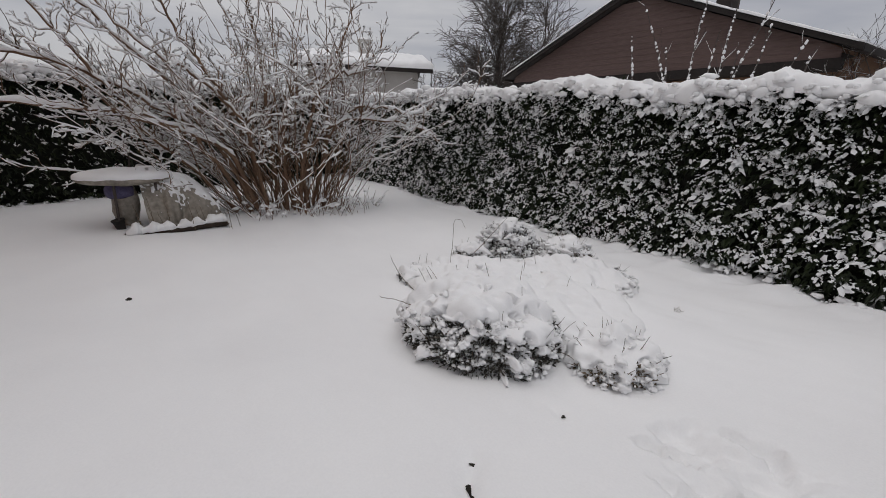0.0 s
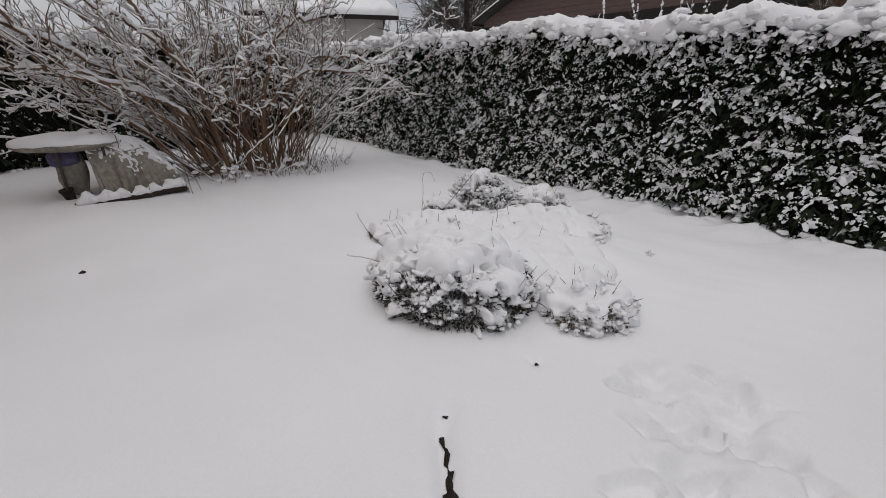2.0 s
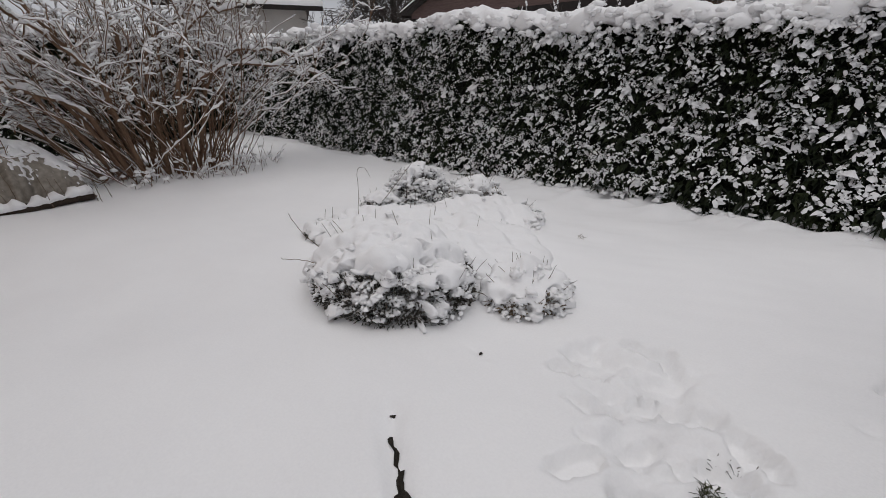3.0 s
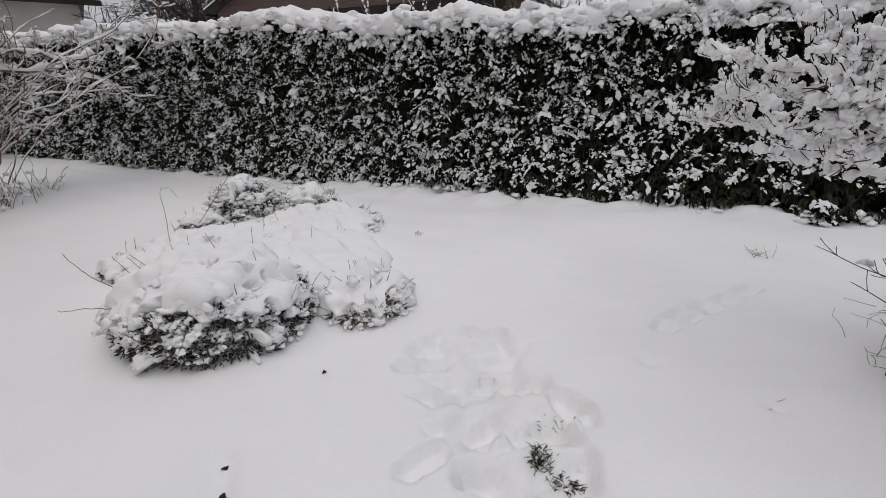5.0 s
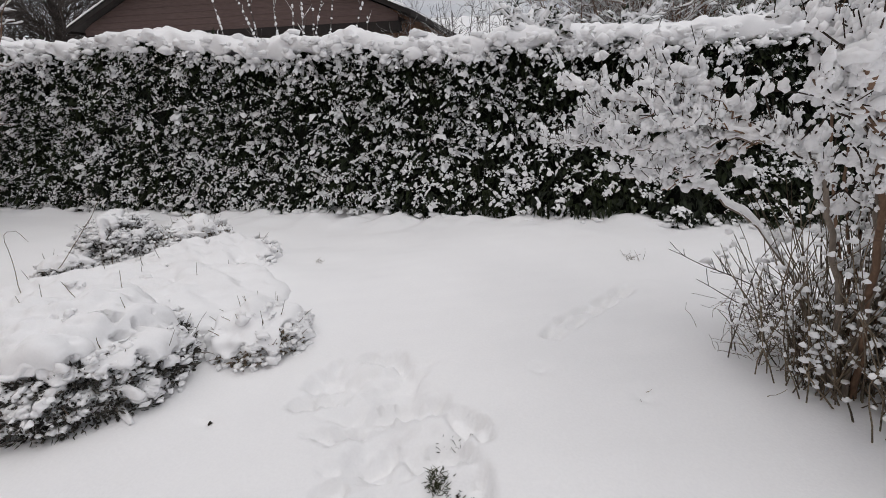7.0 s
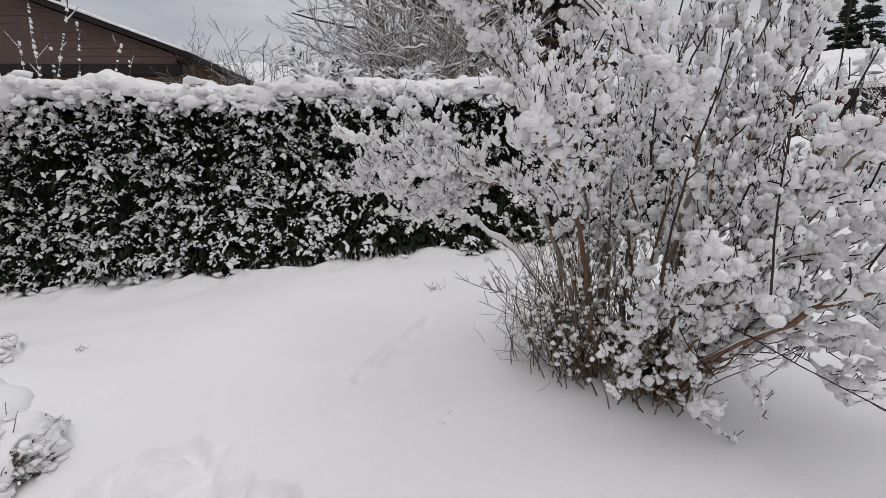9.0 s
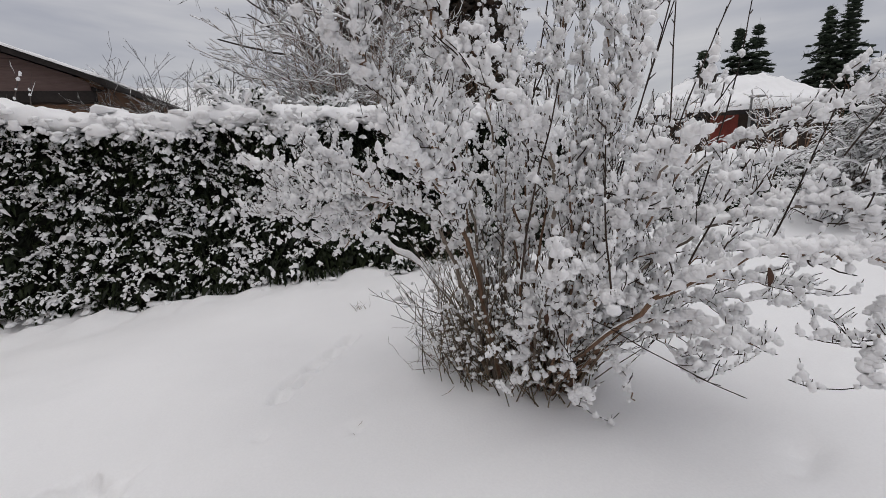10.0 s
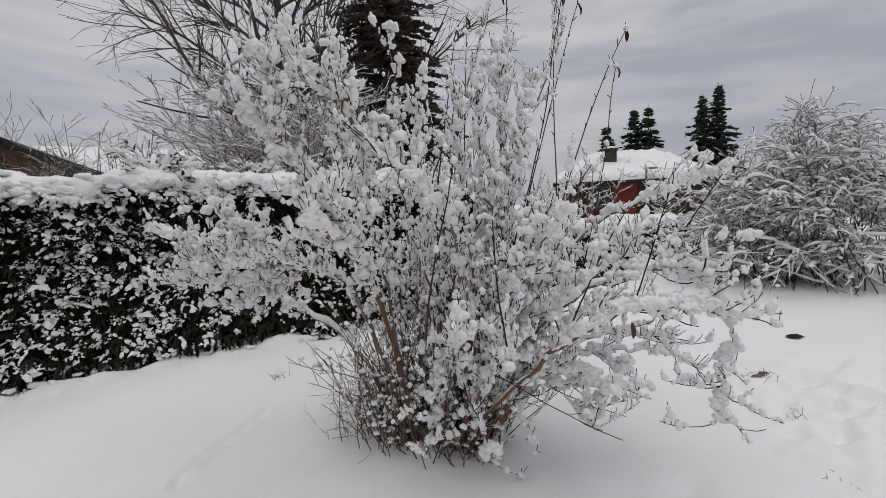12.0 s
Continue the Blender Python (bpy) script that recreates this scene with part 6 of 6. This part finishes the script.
def twig_thicket(name, label, x, y, rx, ry, h, n, seed, snow=0.04, bark=BARK_BROWN, dens=1.0):
    """A tall shrub of many upright stems."""
    r = np.random.default_rng(seed)
    ob = thing(name, label, "shrub", (x, y, g1(x, y)))
    stems = []
    for k in range(n):
        a, q = r.uniform(0, 6.28), r.uniform() ** 0.5
        px, py = x + 0.45 * rx * q * math.cos(a), y + 0.45 * ry * q * math.sin(a)
        d = (0.28 * q * math.cos(a) * rx / max(rx, ry), 0.28 * q * math.sin(a) * ry / max(rx, ry), 1.0)
        stems.append(limb((px, py, g1(px, py) - 0.05), d, h * r.uniform(0.65, 1.08), r.uniform(0.012, 0.026), 0.005, 12, 0.05, 0.0, r))
    hs = Heap()
    for k, (p, w) in enumerate(stems):
        hp = Heap()
        tube(hp, p, w, 5)
        part("stem", hp, bark, ob)
        snow_line(hs, p, w, snow, 1100 + k, 5)
    side = offshoots(stems, 3.2 * dens, (0.12 * h, 0.28 * h), 0.6, 5, 0.12, 0.1, 1.15, 0.15, r, 0.05)
    tw = offshoots(side, 3.4 * dens, (0.04 * h, 0.11 * h), 0.6, 2, 0.14, 0.2, 0.6, 0.1, r, 0.1)
    hp = Heap()
    for k, (p, w) in enumerate(side):
        tube(hp, p, np.maximum(w, 0.005), 3)
        snow_line(hs, p, np.maximum(w, 0.005), snow, 1200 + k % 40, 3, gaps=0.2)
    for k, (p, w) in enumerate(tw):
        tube(hp, p, np.maximum(w, 0.0035), 3)
        snow_line(hs, p, np.maximum(w, 0.0035), snow * 0.8, 1250 + k % 40, 3, gaps=0.12)
    part("twig", hp, bark, ob, "fine twigs", kind="stuff")
    part("snow", hs, SNOW_TWIG, ob, "thin snow on the twigs", kind="stuff")


def conifer(name, label, x, y, h, rad, seed, material, tiers, snow=0.35, narrow=1.0, clump=0.16, zbase=None):
    r = np.random.default_rng(seed)
    z = g1(x, y) if zbase is None else zbase
    tree = thing(name, label, "tree", (x, y, z), "distant firs" if name == "fir" else "")
    hp = Heap()
    tube(hp, [(x, y, z - 0.1), (x, y, z + h * 0.5), (x, y, z + h * 0.99)], [h * 0.018, h * 0.011, h * 0.002], 8)
    part("trunk", hp, TREE_GREY, tree)
    P, S, Q, T = [], [], [], []
    bt = Heap()
    for k in range(tiers):
        f = min(0.99, (k + r.uniform(0, 1.6)) / tiers)
        zz = z + h * (0.10 + 0.89 * f)
        reach = rad * (1 - f) ** narrow * r.uniform(0.8, 1.12) + 0.03 * h * (1 - f) + 0.01 * h
        for a in np.arange(0, 6.28, 6.28 / (9 if f < 0.8 else 6)) + r.uniform(0, 1):
            zz = z + h * (0.10 + 0.89 * f) + r.normal(0, 0.012) * h
            ln = reach * r.uniform(0.45, 1.25)
            nseg = max(3, int(ln / (clump * 1.1)))
            d = np.array([math.cos(a), math.sin(a), 0])
            tube(bt, [(x, y, zz), (x + d[0] * ln * 0.5, y + d[1] * ln * 0.5, zz - 0.05 * ln), (x + d[0] * ln, y + d[1] * ln, zz - 0.22 * ln)], [0.012 * h / 6, 0.008 * h / 6, 0.003], 4)
            for i in range(nseg):
                g = (i + 0.6) / nseg
                p = np.array([x, y, zz]) + d * ln * g + np.array([r.normal(0, 0.3) * clump, r.normal(0, 0.3) * clump, -0.22 * ln * g * g + 0.1 * ln * g * (f > 0.7)])
                s = clump * r.uniform(0.7, 1.25) * (1 - 0.35 * g)
                P.append(p)
                S.append((s * 1.2, s * 1.2, s * 0.5))
                if r.uniform() < snow * 0.55:
                    Q.append(p + np.array([0, 0, s * 0.30]))
                    T.append((s * 0.9, s * 0.8, s * 0.3))
    part("branch", bt, TREE_GREY, tree, "hidden branches", kind="stuff")
    hp = Heap()
    lumps(hp, P, S, 1, 0.55, seed, 1.0)
    # needles that break the outline
    n = len(P) * 5
    b = np.array(P)[r.integers(0, len(P), n)]
    d = r.normal(size=(n, 3)) * np.array([1, 1, 0.5])
    d /= np.linalg.norm(d, axis=1)[:, None]
    sd = np.cross(d, r.normal(size=(n, 3)))
    sd /= np.linalg.norm(sd, axis=1)[:, None]
    v = np.stack([b + sd * clump * 0.16, b - sd * clump * 0.16, b + d * clump * r.uniform(1.1, 2.0, n)[:, None]], 1).reshape(-1, 3)
    hp.add(v, np.arange(3 * n).reshape(-1, 3))
    part("crown", hp, material, tree, "dark needles in drooping tiers", smooth=False)
    if Q:
        hp = Heap()
        lumps(hp, Q, T, 1, 0.3, seed + 1, 0.4)
        part("snow", hp, SNOW_TWIG, tree, "snow on the boughs", kind="stuff")


bare_tree("birch", "bare drooping birch far behind the hedge", -19.9, 16.3, 8.2, 0.17, 81, n_limb=30, spread=0.55, droop=0.45, dens=2.8, limb_len=0.36, first=0.15)
bare_tree("birch", "slim bare birch beside the larger one", -17.9, 18.6, 8.3, 0.10, 82, n_limb=16, spread=0.35, droop=0.2, dens=1.8, limb_len=0.25)
bare_tree("tree", "low bare tree behind the hedge corner", -21.2, 13.6, 4.6, 0.09, 83, n_limb=14, spread=0.8, dens=1.1)
bare_tree("tree", "tall bare tree with long arching boughs behind the hedge", 2.75, 18.5, 14.5, 0.24, 84, n_limb=34, spread=1.25, first=0.22, dens=0.9, limb_len=0.58, droop=0.25)
twig_thicket("shrub", "tall twiggy shrub dusted with snow behind the hedge", 2.3, 13.6, 3.6, 2.8, 5.0, 80, 85, 0.060, BARK_BROWN, 1.35)
twig_thicket("shrub", "tall twiggy shrub dusted with snow behind the hedge", 3.6, 12.6, 3.0, 2.6, 3.6, 40, 86, 0.036, BARK_BROWN, 1.1)
twig_thicket("shrub", "bare grey shrub with upright twigs behind the hedge", -2.3, 14.6, 2.6, 2.2, 3.75, 60, 87, 0.012, TREE_GREY, 1.1)
conifer("conifer", "tall dark conifer with brownish foliage", 6.1, 15.8, 11.5, 2.3, 88, CEDAR, 70, 0.08, 0.45, 0.15)
conifer("fir", "distant dark fir with snow on its boughs", 46.1, 38.7, 11.7, 3.9, 89, FIR, 30, 0.28, 1.0, 0.30)
conifer("fir", "distant dark fir with snow on its boughs", 52.2, 32.2, 13.4, 3.9, 90, FIR, 34, 0.28, 1.0, 0.30)
conifer("fir", "distant dark fir with snow on its boughs", 47.2, 37.5, 11.9, 3.9, 95, FIR, 30, 0.28, 1.0, 0.30)
conifer("fir", "distant dark fir grown close to its taller neighbour", 50.9, 33.2, 12.2, 3.7, 94, FIR, 30, 0.28, 1.0, 0.30)
conifer("fir", "small distant fir behind the house", 44.0, 41.0, 9.9, 2.6, 92, FIR, 22, 0.3, 0.9, 0.34)
conifer("fir", "distant dark fir with snow on its boughs", 44.0, 35.0, 7.0, 2.2, 93, FIR, 18, 0.3, 0.9, 0.34)
twig_thicket("shrub", "snowy twiggy shrub beside the lamp post", 17.5, 12.0, 3.5, 3.0, 2.6, 26, 95, 0.05)
twig_thicket("shrub", "snowy bare bushes at the far boundary", 22.0, 8.5, 5.5, 5.0, 3.0, 34, 96, 0.06, TREE_GREY, 0.6)
twig_thicket("shrub", "snowy bare bushes at the far boundary", 13.0, 13.5, 3.0, 3.0, 2.4, 26, 97, 0.05)


def lamp_post(x, y, h):
    z = g1(x, y)
    ob = thing("street_lamp", "slim grey street lamp post", "lamp", (x, y, z))
    hp = Heap()
    tube(hp, [(x, y, z), (x, y, z + h * 0.5), (x, y, z + h)], [0.07, 0.055, 0.045], 8)
    part("post", hp, METAL_GREY, ob)
    hp = Heap()
    lumps(hp, [(x + 0.18, y - 0.12, z + h + 0.02)], [(0.36, 0.14, 0.07)], 2, 0.03, 2, 0.8)
    part("lamp_head", hp, METAL_GREY, ob)


lamp_post(19.4, 15.7, 2.6)


def shed():
    x, y = 24.5, 8.6
    z = g1(x, y)
    ob = thing("shed", "grey flat-roofed shed with snow on top", "shed", (x, y, z))
    m = Matrix.Translation((x, y, z)) @ Matrix.Rotation(radians(-15), 4, "Z")
    hp = Heap()
    box(hp, -1.5, 1.5, -3, 3, 0, 1.45, m)
    part("wall", hp, PLASTER, ob, smooth=False)
    hp = Heap()
    box(hp, -1.6, 1.6, -3.1, 3.1, 1.45, 1.55, m)
    part("roof", hp, FASCIA, ob, smooth=False)
    hp = Heap()
    wavy_roof_snow(hp, m @ Vector((-1.6, -3.1, 1.55)), m @ Vector((1.6, -3.1, 1.55)), m @ Vector((1.6, 3.1, 1.55)), m @ Vector((-1.6, 3.1, 1.55)), 0.14, 22, 20, 30)
    part("snow", hp, SNOW, ob)


shed()


def snowy_wall(x0, y0, x1, y1, h, label):
    c = ((x0 + x1) / 2, (y0 + y1) / 2)
    ob = thing("garden_wall", label, "wall", (c[0], c[1], g1(*c)))
    L, a = math.hypot(x1 - x0, y1 - y0), math.atan2(y1 - y0, x1 - x0)
    m = Matrix.Translation((x0, y0, g1(*c) - 0.1)) @ Matrix.Rotation(a, 4, "Z")
    n = int(L / 0.6)
    for k in range(n):
        hp = Heap()
        box(hp, k * L / n + 0.01, (k + 1) * L / n - 0.01, -0.12, 0.12, 0, h - 0.03 * (k % 2), m)
        part("panel", hp, DARK_WOOD, ob, smooth=False)
    hp = Heap()
    wavy_roof_snow(hp, m @ Vector((0, -0.16, h)), m @ Vector((L, -0.16, h)), m @ Vector((L, 0.16, h)), m @ Vector((0, 0.16, h)), 0.16, 24, 60, 8)
    part("snow", hp, SNOW, ob)


snowy_wall(11.2, 3.9, 11.8, -1.5, 0.55, "low dark wooden fence capped with snow")


def shoots_above_hedge():
    r = np.random.default_rng(99)
    ob = thing("sapling", "cluster of thin saplings dotted with snow above the hedge", "sapling", (-3.6, 7.25, 1.8))
    snow = Heap()
    for x, dx, ln in ((-4.55, -0.18, 1.35), (-4.15, -0.05, 1.1), (-3.95, -0.16, 1.75), (-3.75, 0.02, 1.5), (-3.55, 0.0, 1.2), (-3.45, 0.10, 1.85), (-3.35, 0.2, 1.7), (-3.05, 0.12, 1.2), (-2.85, 0.25, 1.05), (-2.55, 0.2, 0.8), (-4.75, -0.05, 0.7), (-3.2, 0.02, 0.9)):
        pts, rad = limb((x, 7.25 + r.normal(0, 0.1), 1.5), (dx, 0, 1), ln, 0.011, 0.004, 12, 0.03, 0.0, r)
        hp = Heap()
        tube(hp, pts, rad, 5)
        for q, w in offshoots([(pts, rad)], 4, (0.08, 0.3), 0.6, 4, 0.1, 0.3, 0.7, 0.3, r, 0.3):
            tube(hp, q, w, 3)
            snow_line(snow, q, w, 0.022, 77, 5, gaps=0.2)
        part("stem", hp, TREE_GREY, ob)
        n = int(ln * 15)
        f = r.uniform(0.15, 1, n) * 12
        i = np.clip(f.astype(int), 0, 11)
        p = pts[i] + (pts[i + 1] - pts[i]) * (f - i)[:, None]
        s = r.uniform(0.008, 0.021, n)
        lumps(snow, p, np.stack([s, s, s * 1.6], -1), 1, 0.3, 9)
        k = int(6 + 5 * r.uniform())
        snow_line(snow, pts[:k] + np.array([0, -0.012, 0]), rad[:k] * 1.2, 0.03, 61, 6, gaps=-0.1)
    part("snow", snow, SNOW_TWIG, ob, "beads of snow along the stems", kind="stuff")


shoots_above_hedge()


def hedge_sprout(x, y, z, rad, h, seed, label):
    """An evergreen tuft that stands up out of the hedge, loaded with snow."""
    r = np.random.default_rng(seed)
    ob = thing("evergreen_sprout", label, "shrub", (x, y, z), "sprouts above the hedge")
    hp, hs = Heap(), Heap()
    for k in range(26):
        a = r.uniform(0, 6.28)
        pts, w = limb((x + r.normal(0, rad * 0.3), y + r.normal(0, rad * 0.3), z - 0.1), (math.cos(a) * 0.8, math.sin(a) * 0.8, 0.9), r.uniform(0.5, 1.0) * h * 1.3, 0.008, 0.003, 7, 0.1, -0.6, r)
        tube(hp, pts, w, 4)
        for q, ww in offshoots([(pts, w)], 22, (0.06, 0.16), 0.7, 3, 0.1, -0.3, 0.8, 0.15, r):
            side = np.cross(q[-1] - q[0], [0, 0, 1.0])
            side /= np.linalg.norm(side) + 1e-6
            hp.add([q[0], q[1] + side * 0.022, q[-1], q[1] - side * 0.022], [(0, 1, 2, 3)])
            if r.uniform() < 0.65:
                s = r.uniform(0.014, 0.04)
                lumps(hs, [q[2] + np.array([0, 0, 0.01])], [(s * 1.3, s * 1.1, s * 0.7)], 1, 0.3, k)
        snow_line(hs, pts, w, 0.07, 90 + k, 5, gaps=0.0)
    part("foliage", hp, HEDGE_LEAF, ob, smooth=False)
    part("snow", hs, SNOW_TWIG, ob, kind="stuff")


hedge_sprout(-0.15, 7.0, 1.95, 0.35, 0.5, 201, "evergreen sprout bowed with snow above the hedge")
hedge_sprout(0.15, 6.6, 1.8, 0.25, 0.35, 202, "evergreen sprout bowed with snow on the hedge's edge")
hedge_sprout(0.9, 7.5, 1.95, 0.45, 0.45, 203, "evergreen sprout bowed with snow above the hedge")
hedge_sprout(-8.2, 7.0, 1.95, 0.25, 0.40, 204, "evergreen sprout bowed with snow above the hedge")
hedge_sprout(-4.9, 7.2, 1.95, 0.20, 0.28, 205, "evergreen sprout bowed with snow above the hedge")
hedge_sprout(2.2, 7.3, 1.95, 0.4, 0.4, 206, "evergreen sprout bowed with snow above the hedge")
